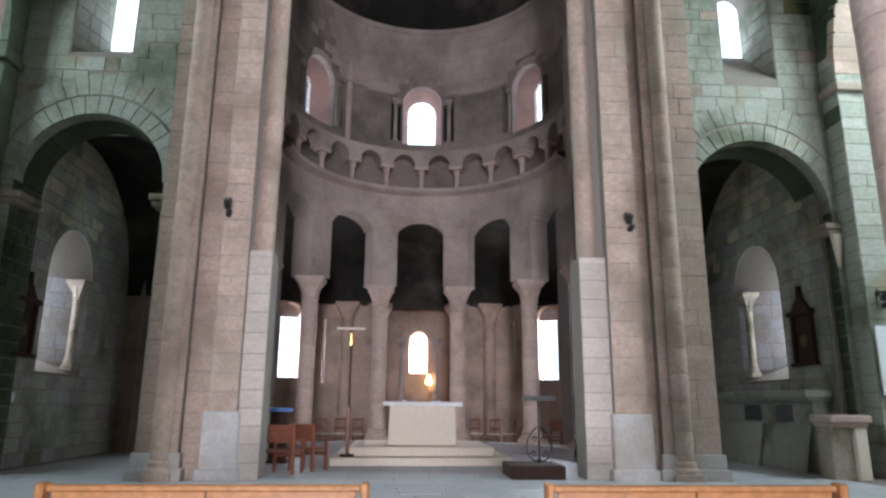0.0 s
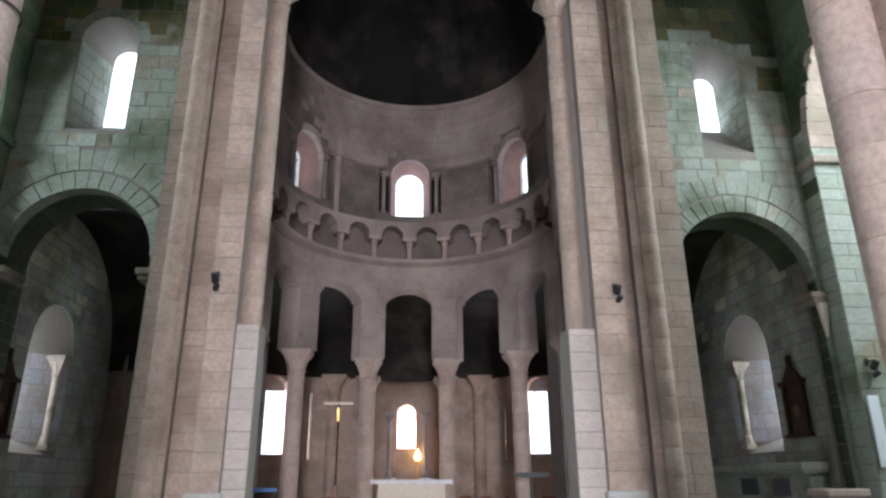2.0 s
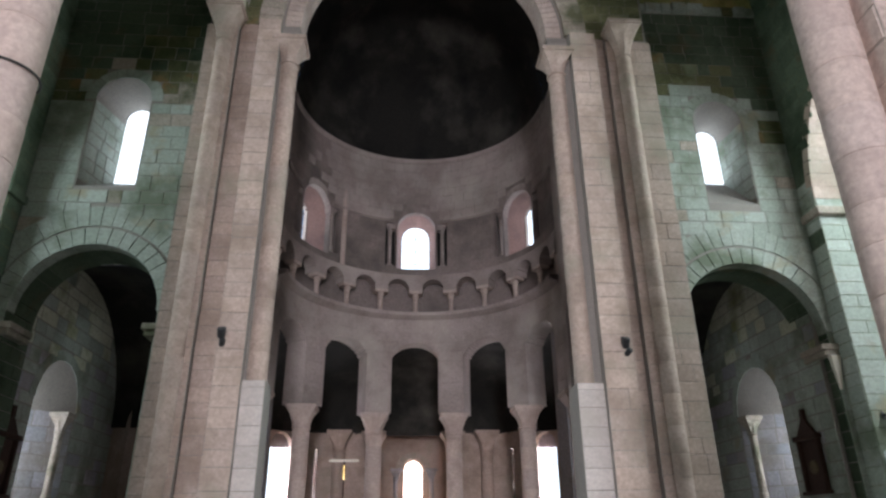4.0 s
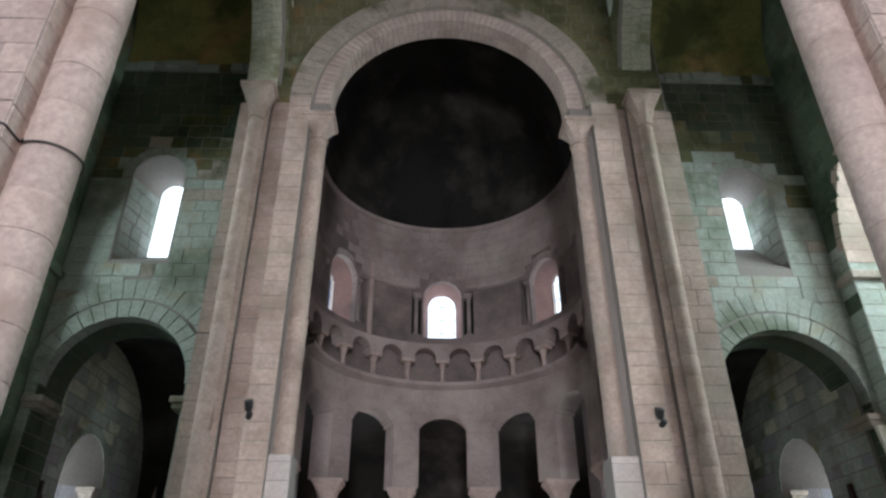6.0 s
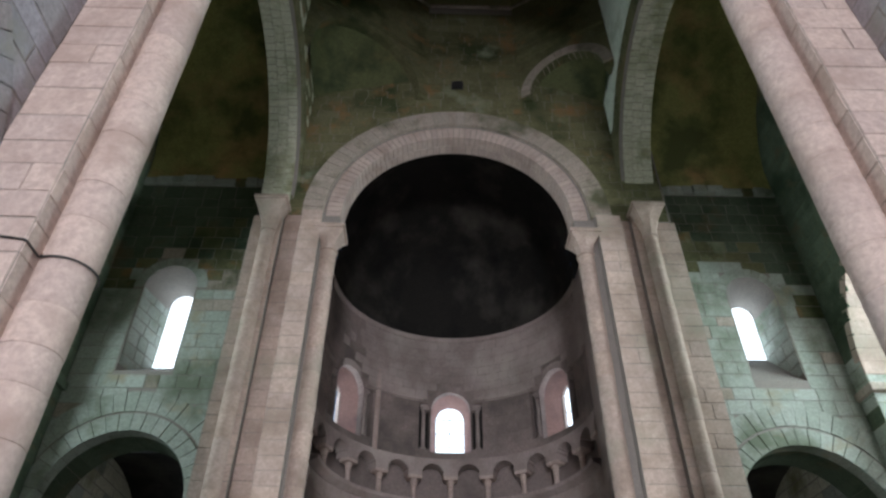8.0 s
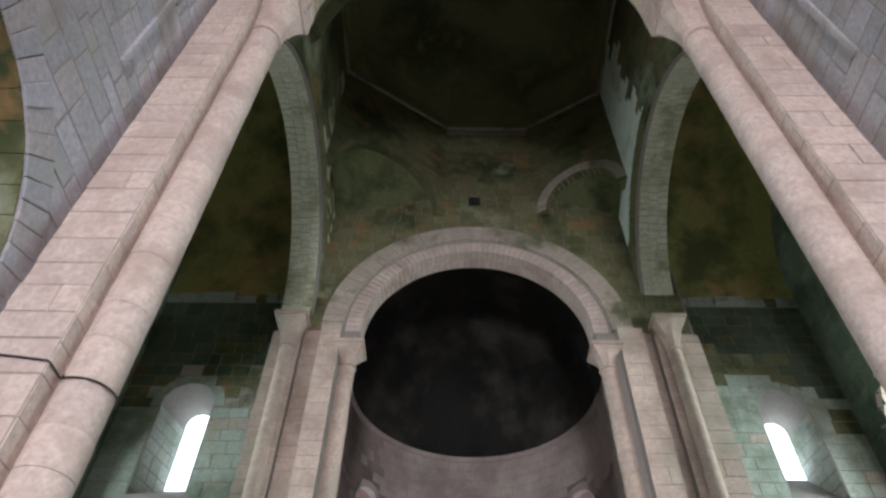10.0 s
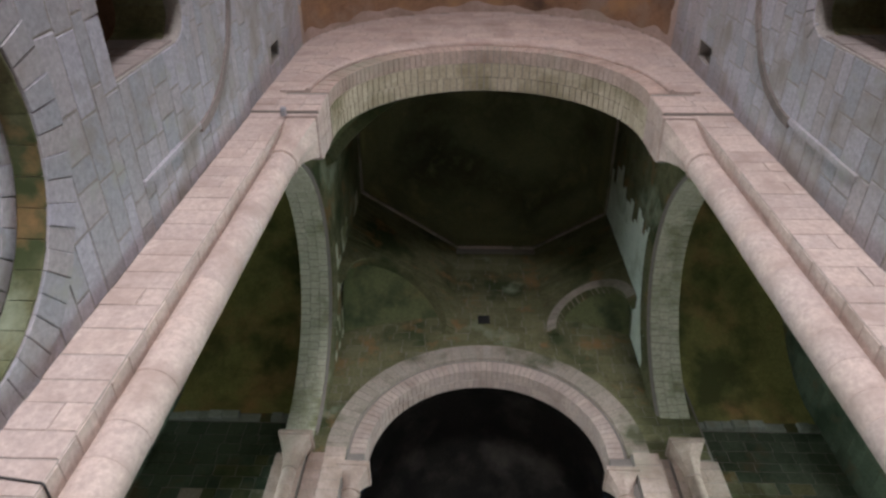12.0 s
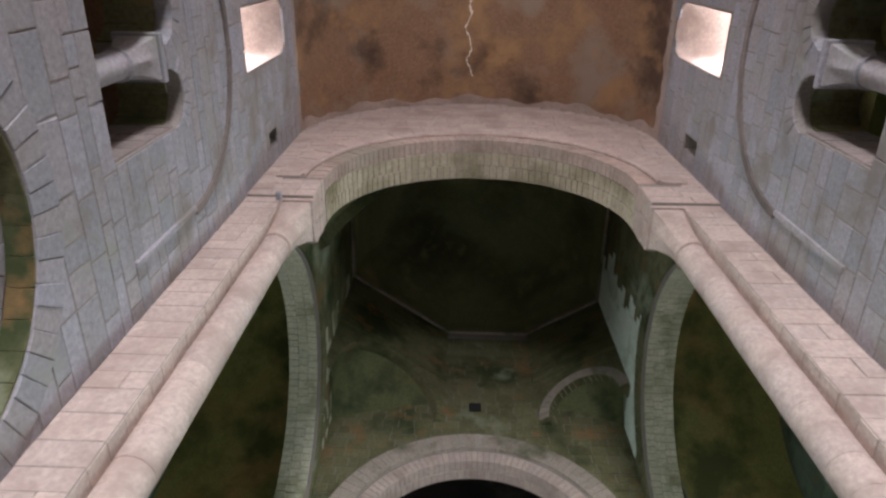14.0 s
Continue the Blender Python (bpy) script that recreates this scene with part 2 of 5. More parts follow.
STONES = {}
for _m in (STONE_WARM, STONE_TAN, STONE_GREY, STONE_LIT, STONE_GREEN, STONE_MOSS, STONE_APSE, STONE_ARCH, STONE_SOFFIT, STONE_GREEN_SHADE, STONE_BROWN, STONE_QUOIN, FLOOR):
    for _k in range(4):
        _v, _f = unit_stone("ashlar", _m, 0.012, _k + 5)
        _s = Shape().add(_v, _f)
        STONES.setdefault(_m.name, []).append((_s.mesh("ashlar", _m), _s))

PIECES = 0


def ashlar(parent, m, u0, u1, v0, v1, material, cuts=None, seed=1, course=(.27, .40), length=(.38, .85), proud=.011, joint=.008, most=300, name="ashlar", bend=None, near=None, pick=None):
    """Courses of dressed stones on a face. cuts(v): spans of u left free at height v. bend(u, v): a pose in place of the flat one.
    pick(u, v, chance): another stone kind for a stone.
    The first stones are pieces of their own, the rest one joined part of each kind."""
    rnd = random.Random(seed)
    rests, count, v = {}, 0, v0
    while v < v1 - 0.05:
        h = min(rnd.uniform(*course), v1 - v)
        if v1 - v - h < 0.12:
            h = v1 - v
        spans = [(u0, u1)]
        for a, b in (cuts(v + h / 2) if cuts else ()):
            spans = [q for s, e in spans for q in ((s, min(e, a)), (max(s, b), e)) if q[1] - q[0] > 0.03]
        for s, e in spans:
            u = s
            while u < e - 0.02:
                w = rnd.uniform(*length)
                if e - u - w < 0.2:
                    w = e - u
                dep = proud + rnd.uniform(-.003, .006)
                k = rnd.randrange(4)
                base = bend(u + w / 2, v + h / 2) if bend else m @ Matrix.Translation((u + w / 2, 0, v + h / 2))
                mm = base @ Matrix.Translation((0, -dep + .02, 0)) @ Matrix.Diagonal((w - joint, .04, h - joint, 1))
                kind_ = (pick(u + w / 2, v + h / 2, rnd.random()) if pick else None) or material
                if count < most and (near is None or near(u, v)):
                    piece(name, STONES[kind_.name][k][0], parent, mm)
                    count += 1
                else:
                    sh = STONES[kind_.name][k][1]
                    rests.setdefault(kind_.name, (kind_, Shape()))[1].add([mm @ Vector(p) for p in sh.v], sh.f)
                u += w
        v += h
    for kind_, rest in rests.values():
        tagged(part(name + "_field", rest, kind_, parent), kind="stuff")


def ring(parent, m, cu, cv, r0, r1, d0, d1, material, a0=0.0, a1=180.0, size=.26, name="voussoir", joint=.008):
    """The wedge stones of an arch, in a wall's space, one mesh turned about the centre."""
    n = max(3, round(radians(a1 - a0) * (r0 + r1) / 2 / size))
    da = radians(a1 - a0) / n
    g = joint / r0 / 2
    c = .008
    steps = 2
    def wedge(jit):
        vs, fs = [], []
        for d, k in ((d1, 0), (d0 + c, 0), (d0, c)):
            for r in (r0 + k, r1 - k):
                for i in range(steps + 1):
                    a = (-da / 2 + g + k / r0) + (da - 2 * g - 2 * k / r0) * i / steps
                    vs.append((r * math.cos(a), d + (jit if k else 0), r * math.sin(a)))
        k = 2 * (steps + 1)
        for lay in (0, 1):
            o = lay * k
            for i in range(steps):
                fs.append((o + i, o + i + 1, o + k + i + 1, o + k + i))
                fs.append((o + steps + 1 + i, o + steps + 2 + i, o + k + steps + 2 + i, o + k + steps + 1 + i))
            fs.append((o, o + steps + 1, o + k + steps + 1, o + k))
            fs.append((o + steps, o + k - 1, o + 2 * k - 1, o + k + steps))
        for o in (0, 2 * k):
            for i in range(steps):
                fs.append((o + i, o + i + 1, o + steps + 2 + i, o + steps + 1 + i))
        return Shape().add(vs, fs).mesh(name, material)
    meshes = [wedge(-.004), wedge(.006), wedge(0)]
    for i in range(n):
        a = a0 + math.degrees(da) * (i + .5)
        piece(name, meshes[(i * 7 + i // 3) % 3], parent, m @ Matrix.Translation((cu, 0, cv)) @ pose(0, 0, 0, 0, -a, 0))


def arch_cut(cu, cv, r, half=None, low=-9.0):
    """The span that an arch takes from a course at height v."""
    half = r if half is None else half
    def f(v):
        if v < low:
            return []
        if v < cv:
            return [(cu - half, cu + half)]
        if v < cv + r:
            w = math.sqrt(r * r - (v - cv) ** 2)
            return [(cu - w, cu + w)]
        return []
    return f


def joined(*fs):
    return lambda v: [s for f in fs for s in f(v)]


def jamb(w, m, p, q, v0, v1, material, seed=1):
    """Stones on a splayed window side that runs from p to q, each (u, depth)."""
    du, dd = q[0] - p[0], q[1] - p[1]
    ln = math.hypot(du, dd)
    mm = m @ Matrix.Translation((p[0], p[1], 0)) @ pose(0, 0, 0, 0, 0, math.degrees(math.atan2(dd, du)))
    ashlar(w, mm, 0, ln, v0, v1, material, None, seed, most=30, length=(.3, .6), proud=.012, joint=.022)


def drum_column(name, label, x, y, r, z0, z1, material, drum=(.34, .5), seed=1, n=20, bell=None, base=True, a0=0, a1=360, abacus=.0, parent=None, ring_mat=None, cap_h=.55, cap_out=.18, lean=(0, 0)):
    """A shaft of stone drums with base, neck ring, capital and abacus; z1: the top of the abacus."""
    rnd = random.Random(seed)
    col = parent or thing(name, label, "column")
    z = z0
    def mv(zz):
        return Matrix.Translation((x + lean[0] * (zz - z0), y + lean[1] * (zz - z0), zz))
    if base:
        part("base", Shape().box(-r * 1.5, r * 1.5, -r * 1.5, r * 1.5, 0, .14, mv(z), .012).lathe(
            [(r * 1.42, .14), (r * 1.47, .18), (r * 1.42, .22), (r * 1.2, .25), (r * 1.17, .29), (r * 1.24, .32), (r * 1.18, .36), (r * 1.0, .38)], mv(z), 24), material, col, smooth=True)
        z += .38
    top = z1 - cap_h - .16 - .05
    while z < top - .02:
        h = min(rnd.uniform(*drum), top - z)
        if top - z - h < .15:
            h = top - z
        k = r * rnd.uniform(.985, 1.012)
        part("drum", Shape().lathe([(k * .94, .0), (k - .007, .002), (k, .014), (k, h - .014), (k - .007, h - .002), (k * .94, h)], mv(z), n), material, col, smooth=True)
        z += h
    part("neck_ring", Shape().lathe([(r, 0), (r + .035, .012), (r + .035, .038), (r, .05)], mv(top), 24), ring_mat or material, col, smooth=True)
    # capital: a round bell that grows square, with leaf ribs
    vs, fs, nn, lv = [], [], 32, 7
    for j in range(lv + 1):
        q = j / lv
        for i in range(nn):
            a = 2 * math.pi * i / nn
            cs, sn = math.cos(a), math.sin(a)
            sq = 1 / max(abs(cs), abs(sn))
            grow = q ** 1.7
            rad = (r + .005) * (1 - grow) + (r + cap_out) * grow * (1 + (sq - 1) * (.15 + .8 * q))
            if 0 < j < lv:
                rad += .02 * math.cos(a * 8) * math.sin(math.pi * q) * (1 if j % 3 else .3)
            vs.append(mv(top + .05) @ Vector((rad * cs, rad * sn, q * cap_h)))
    for j in range(lv):
        for i in range(nn):
            fs.append((j * nn + i, j * nn + (i + 1) % nn, (j + 1) * nn + (i + 1) % nn, (j + 1) * nn + i))
    part("capital", Shape().add(vs, fs), material, col, smooth=True)
    s = r + cap_out + .04
    part("abacus", Shape().box(-s, s, -s, s, .05, .16, mv(z1 - .16), .012).box(-s + .05, s - .05, -s + .05, s - .05, 0, .05, mv(z1 - .16)), material, col)
    return col

# ---------- plan ----------
NX0, NX1 = -4.10, 4.95          # nave walls
NC = 0.42                       # nave axis
EY = 13.40                      # east crossing wall
TY = 14.00                      # transept east walls
CX0, CX1 = -3.85, 5.30          # crossing sides
WY0, WY1 = 4.25, 5.25           # west crossing arch
AX, AY, AR = 0.70, 17.70, 4.00  # apse
TX0, TX1 = -8.40, 9.95         # transept cross arches


def setting(name, label, category, material, shape, smooth=False):
    return thing(name, label, category, material, shape, "structure", smooth=smooth)


# floor
fl = setting("floor", "worn pale grey stone church floor", "floor", MORTAR, Shape().box(-15, 16.5, -20, 32, -.3, -.004))

# ---------- east crossing wall with the great arch ----------
m = place("east", EY)
EC, ER, ES = .62, 3.12, 13.48
s = slab(Shape(), gated(-4.75, 6.40, 0, 23.6, [[(EC - ER - .25, 0), (EC - ER - .25, 12.9)] + arch(EC - ER - .03, EC + ER + .03, 12.9, ES, 32) + [(EC + ER + .25, 12.9), (EC + ER + .25, 0)]]), [], .68, m)
wall_east = setting("wall_east", "tall warm limestone crossing wall with a round arch", "wall", MORTAR, s)
ring(wall_east, m, EC, ES, ER, ER + .40, -.02, .34, STONE_WARM, a0=-1.8, a1=181.8, size=.17, joint=.018)
ring(wall_east, m, EC, ES, ER, ER + .40, .35, .66, STONE_WARM, a0=-1.8, a1=181.8, size=.21, joint=.018)
ring(wall_east, m, EC, ES, ER + .47, ER + 1.05, -.12, .3, STONE_ARCH, a0=-1.4, a1=181.4, size=.24, joint=.008)

# ---------- north and south crossing arches ----------
for side, kind, px, sg in (("north", "north", CX0, 1), ("south", "south", CX1, -1)):
    m = place(kind, px)
    c, r, sp = (9.62, 3.75, 13.9) if side == "north" else (9.75, 3.75, 13.9)
    s = slab(Shape(), gated(*sorted((sg * 5.0, sg * 13.9)), 0, 23.6, [arch(sg * c - r - .03, sg * c + r + .03, 0.0, sp, 32)]), [], .9, m)
    w = setting("wall_" + side, "dim crossing wall over a wide round arch", "wall", MORTAR, s)
    for k, (d0, d1, size) in enumerate(((.10, .35, .19), (.36, .62, .23), (.63, .9, .2))):
        ring(w, m, sg * c, sp, r, r + .30, d0, d1, STONE_SOFFIT, size=size, joint=.02)
        for u in (c - r, c + r):
            for z0 in (13.58, 13.74):
                part("springer", Shape().box(*sorted((sg * u - .10 if sg * u < sg * c else sg * u - .01, sg * u + .01 if sg * u < sg * c else sg * u + .10)), d0, d1 - .012, z0, z0 + .15, m, .008), STONE_SOFFIT, w)
    ring(w, m, sg * c, sp, r + .06, r + .55, -.06, .09, STONE_MOSS, size=.2)

# ---------- west crossing arch ----------
m = place("east", WY0)
WR, WS = 3.21, 14.6
s = slab(Shape(), gated(NX0, NX1, 13.56, 23.6, [arch(NC - WR - .03, NC + WR + .03, 13.56, WS, 32)]), [], 1.0, m)
wall_west = setting("wall_arch_west", "limestone arch between nave and crossing", "wall", MORTAR, s)
ring(wall_west, m, NC, WS, WR, WR + .40, -.02, .30, STONE_TAN, size=.16, joint=.018)
ring(wall_west, m, NC, WS, WR, WR + .40, .312, .64, STONE_OLIVE, size=.20, joint=.026)
ring(wall_west, m, NC, WS, WR, WR + .40, .652, .98, STONE_OLIVE, size=.18, joint=.026)
ring(wall_west, m, NC, WS, WR + .47, WR + 1.0, -.06, .3, STONE_WARM, size=.3)

# ---------- apse drum ----------
def drum_wall(name, label, r0, r1, spans, material, a0=-90, a1=90, step=1.0, cx=AX, cy=AY):
    """A curved wall in thin upright slices; spans(a): the solid heights at an angle from the axis."""
    s = Shape()
    n = round((a1 - a0) / step)
    for i in range(n):
        b0, b1 = radians(a0 + (a1 - a0) * i / n), radians(a0 + (a1 - a0) * (i + 1) / n)
        am = (a0 + (a1 - a0) * (i + .5) / n)
        for z0, z1 in spans(am):
            vs = [(cx + r * math.sin(b), cy + r * math.cos(b), z) for b in (b0, b1) for r in (r0, r1) for z in (z0, z1)]
            s.add(vs, [(0, 1, 3, 2), (4, 6, 7, 5), (0, 4, 5, 1), (2, 3, 7, 6), (0, 2, 6, 4), (1, 5, 7, 3)])
    seen, order, back = {}, [], []
    for p in s.v:                                   # weld the slices into one wall
        q = tuple(round(c, 4) for c in p)
        if q not in seen:
            seen[q] = len(order)
            order.append(p)
        back.append(seen[q])
    s.v, s.f = order, [tuple(back[k] for k in f) for f in s.f]
    return setting(name, label, "wall", material, s)


BAY = 34.0


def big_arches(a):
    k = (a + BAY / 2) % BAY - BAY / 2
    w = AR * radians(k)
    half = .80
    if abs(w) < half:
        return [(6.77 + math.sqrt(half ** 2 - w ** 2), 8.35)]
    return [(5.2, 8.35)]


APSE_WIN = (-57.0, 0.0, 57.0)   # inner faces
APSE_GLASS = (-57.5, 0.0, 57.5)  # outer slits


def window_leaf(q):
    """The apse wall at a share q of its depth: window openings narrow and swing outwards; niches only near the face."""
    def f(a):
        r = AR + .02 + .85 * q
        for c, g in zip(APSE_WIN, APSE_GLASS):
            w = r * radians(a - (c + (g - c) * q))
            h = .70 + (.50 - .70) * q
            if abs(w) < h:
                return [(9.95, 10.2), (11.72 + math.sqrt(h * h - w * w), 14.6)]
            if q < .2 and .76 < abs(w) < 1.10:
                return [(9.95, 10.3), (11.95, 14.6)]
        return [(9.95, 14.6)]
    return f


def small_arches(a):
    w = AR * radians((a) % 17.0 - 8.5)
    if abs(w) < .36:
        return [(9.44 + math.sqrt(.36 ** 2 - w * w), 9.97)]
    return [(9.38, 9.97)]


apse_low = drum_wall("wall_apse_arcade", "sooty limestone apse wall over tall stilted arches", AR, AR + .75, big_arches, STONE_APSE)
apse_high = drum_wall("wall_apse_upper", "brownish apse wall with three round-headed windows", AR + .02, AR + .26, window_leaf(0), STONE_BROWN, step=.75)
drum_wall("wall_apse_outer", "outer leaf of the apse wall round the windows", AR + .8, AR + .95, window_leaf(1), STONE_APSE, step=.75)
for c, g in zip(APSE_WIN, APSE_GLASS):
    s = Shape()
    r0, r1 = AR + .24, AR + .84
    pf = [(c + math.degrees(w / (AR + .02)), z, r0) for w, z in arch(-.70, .70, 10.2, 11.72, 24)]
    pb = [(g + math.degrees(w / r1), z, r1) for w, z in arch(-.50, .50, 10.35, 11.7, 24)]
    n = len(pf)
    s.add([(AX + r * math.sin(radians(t)), AY + r * math.cos(radians(t)), z) for t, z, r in pf + pb], [(i, (i + 1) % n, n + (i + 1) % n, n + i) for i in range(n)])
    setting("trim_window_splay", "pinkish splayed stone sides of an apse window", "trim", SPLAY, s)
drum_wall("wall_apse_gallery", "row of small blind arches round the apse", AR - .02, AR + .46, small_arches, STONE_APSE, step=.85)
# darker stone puts the shade of the deep arches into this wall
drum_wall("wall_apse_recess", "recessed wall behind the small arches, shade in its colour", AR + .54, AR + 1.2, lambda a: [(8.4, 9.96)], STONE_BROWN, step=3)

# straight choir bay
for side, kind, px, sg in (("north", "north", AX - AR, 1), ("south", "south", AX + AR, -1)):
    m = place(kind, px)
    s = slab(Shape(), gated(*sorted((sg * 14.3, sg * AY)), 0, 15.5, [arch(sg * 16.2 - 1.05, sg * 16.2 + 1.05, 0, 6.9)]), [], .75, m)
    setting("wall_choir_" + side, "grey limestone choir side wall with an arch", "wall", STONE_APSE, s)

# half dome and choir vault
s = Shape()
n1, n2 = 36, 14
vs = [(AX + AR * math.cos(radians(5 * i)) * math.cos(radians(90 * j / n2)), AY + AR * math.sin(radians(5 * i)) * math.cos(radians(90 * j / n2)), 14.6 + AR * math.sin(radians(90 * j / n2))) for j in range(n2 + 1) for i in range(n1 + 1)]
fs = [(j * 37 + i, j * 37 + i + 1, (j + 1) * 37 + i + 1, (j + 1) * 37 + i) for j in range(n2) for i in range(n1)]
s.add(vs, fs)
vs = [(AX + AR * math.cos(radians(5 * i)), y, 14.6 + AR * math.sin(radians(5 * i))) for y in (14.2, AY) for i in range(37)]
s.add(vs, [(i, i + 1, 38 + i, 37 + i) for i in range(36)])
setting("ceiling_apse", "dark soot-stained plaster half dome", "ceiling", DARK_PLASTER, s, True)

# cornice rings
def arc_bar(parent_name, label, r, z, prof, material, a0=-90, a1=90, n=60, cx=AX, cy=AY):
    """A moulding bent round the apse; prof: (inward, up) points."""
    s = Shape()
    k = len(prof)
    vs = [(cx + (r - p) * math.sin(radians(a0 + (a1 - a0) * i / n)), cy + (r - p) * math.cos(radians(a0 + (a1 - a0) * i / n)), z + q) for i in range(n + 1) for p, q in prof]
    fs = [(i * k + j, i * k + (j + 1) % k, (i + 1) * k + (j + 1) % k, (i + 1) * k + j) for i in range(n) for j in range(k)]
    s.add(vs, fs)
    return setting(parent_name, label, "trim", material, s)


arc_bar("trim_cornice", "projecting grey stone cornice round the apse", AR, 8.33, [(-.3, 0), (.05, 0), (.26, .10), (.28, .20), (-.9, .20)], STONE_APSE)
for _a0, _a1 in ((-90, -71.5), (-43, -14.2), (14.2, 43), (71.5, 90)):
    arc_bar("trim_string", "thin stone string course between the apse windows", AR, 12.0, [(-.2, 0), (.03, 0), (.08, .05), (.05, .10), (-.2, .10)], STONE_APSE, _a0, _a1, 24)
_sh = Matrix.Translation((AX + (AR + .03) * math.sin(radians(-38.5)), AY + (AR + .03) * math.cos(radians(-38.5)), 0))
setting("trim_apse_shaft", "slim pale half shaft on the apse wall", "trim", STONE_WARM, Shape().lathe([(.10, 9.95), (.10, 12.1), (.085, 12.35), (.03, 12.85)], _sh, 16), True)
arc_bar("trim_dome_base", "pale stone band under the half dome", AR, 14.45, [(-.3, 0), (.02, 0), (.07, .08), (.07, .16), (-.3, .16)], STONE_APSE)

# ---------- ambulatory ----------
OR = 9.0
AMB_WIN = (-31.5, 33.5)
# added slits with sky behind stand in for lit edges of chapel openings
AMB_LIT_EDGE = (-22.9, 25.2)


def amb(a):
    for c in AMB_WIN:
        w = OR * radians(a - c)
        if abs(w) < .41:
            return [(0, 2.38), (4.75 + math.sqrt(.41 ** 2 - w * w), 10)]
    for c in AMB_LIT_EDGE:
        w = OR * radians(a - c)
        if abs(w) < .034:
            return [(0, 2.2), (4.6 + math.sqrt(.001156 - w * w), 10)]
    w = OR * radians(a) - .1
    if abs(w) < 1.6:
        return [(4.4 + math.sqrt(2.56 - w * w), 10)]
    return [(0, 10)]


wall_amb = drum_wall("wall_ambulatory", "grey stone outer wall of the ambulatory", OR, OR + .9, amb, STONE_TAN, -70, 70, .2)
s = Shape()
prof = [(AR + .7 + (OR - AR - .7) * math.sin(radians(9 * i)), 5.2 + 2.7 * math.cos(radians(9 * i))) for i in range(11)]
rings = [[(AX + r * math.sin(radians(a)), AY + r * math.cos(radians(a)), z) for r, z in prof] for a in range(-64, 65, 4)]
vs = [p for q in rings for p in q]
s.add(vs, [(i * 11 + k, i * 11 + k + 1, i * 11 + 12 + k, i * 11 + 11 + k) for i in range(len(rings) - 1) for k in range(10)])
setting("ceiling_ambulatory", "dark ring vault over the ambulatory", "ceiling", DARK_PLASTER, s, True)
# cross walls added to keep ambulatory light out of the passages
for k in (-64, 64):
    a = radians(k)
    mm = Matrix.Translation((AX, AY, 0)) @ pose(0, 0, 0, 0, 0, 90 - k)
    s = slab(Shape(), gated(AR + .8, OR + .05, 0, 8.2, [arch(6.1, 8.0, 0, 2.6)]), [], .5, mm @ Matrix.Translation((0, -.25, 0)))
    setting("wall_ambulatory_cross", "added cross wall with an archway, keeping ambulatory light from the passages", "wall", STONE_GREY, s)
# bays of the passages: a vault that meets each side wall in a round lunette
for side, xa, xb, cy, cz in (("north", AX - OR - .1, AX - AR - .5, 17.3, 4.6), ("south", AX + AR + .5, AX + OR + .1, 17.0, 4.7)):
    q = [(cy + 3.52 * math.cos(radians(a)), cz + 3.52 * math.sin(radians(a))) for a in range(0, 125, 5)]
    q = [(y, z) for y, z in q if y > 15.18]
    n = len(q)
    setting("ceiling_passage_" + side, "dark plaster vault of the passage bay", "ceiling", DARK_PLASTER, Shape().add([(x, y, z) for x in (xa, xb) for y, z in q], [(k, k + 1, n + k + 1, n + k) for k in range(n - 1)]), True)
# straight side walls of the passages, each with a splayed window
for side, kind, px, sg in (("north", "north", AX - OR, 1), ("south", "south", AX + OR, -1)):
    m = place(kind, px)
    s = slab(Shape(), rect(*sorted((sg * 14.3, sg * 21.0)), 0, 10), [arch(*sorted((sg * 16.2, sg * 18.4)), 2.1, 4.6)], 1.1, m, backs=[arch(*sorted((sg * 16.6, sg * 17.5)), 2.6, 4.4)])
    w = setting("wall_passage_" + side, "rough grey-green ashlar side wall of the passage", "wall", MORTAR, s)
    jamb(w, m, *(((17.5, 1.1), (18.4, 0)) if sg > 0 else ((-18.4, 0), (-17.5, 1.1))), 2.4, 4.6, STONE_GREY, 9)
    ashlar(w, m, *sorted((sg * 14.3, sg * 21.0)), 0, 9.4, STONE_GREEN, joined(lambda v, sg=sg: [tuple(sorted((sg * 16.18, sg * 18.42)))] if 2.1 < v < 4.6 else [], arch_cut(sg * 17.3, 4.6, 1.3, 1.3, 4.6)), 45, most=200, joint=.024, pick=lambda u, v, q: STONE_SOFFIT if v > 5.2 and q < .35 * (v - 5.2) else STONE_GREY if q < .3 else None)
    ring(w, m, sg * 17.3, 4.6, 1.1, 1.36, -.02, .3, STONE_GREEN, size=.2)
# axial chapel
s = slab(Shape(), rect(-2.2, 3.8, 0, 7), [arch(.50, 1.26, 2.72, 4.08)], .7, place("east", 28.6), backs=[arch(.56, 1.20, 2.80, 4.08)])
s.box(-1.3, -.85, 26.6, 28.6, 0, 7).box(2.45, 2.9, 26.6, 28.6, 0, 7)
w = setting("wall_chapel_axis", "stone end wall of the axial chapel with a small window", "wall", STONE_TAN, s)
ring(w, place("east", 28.6), .88, 4.08, .46, .72, -.10, .1, STONE_ARCH, size=.2)
setting("ceiling_chapel_axis", "dim plaster vault of the axial chapel", "ceiling", DARK_PLASTER, Shape().box(-2, 3.6, 26.6, 29.2, 6.2, 6.5))

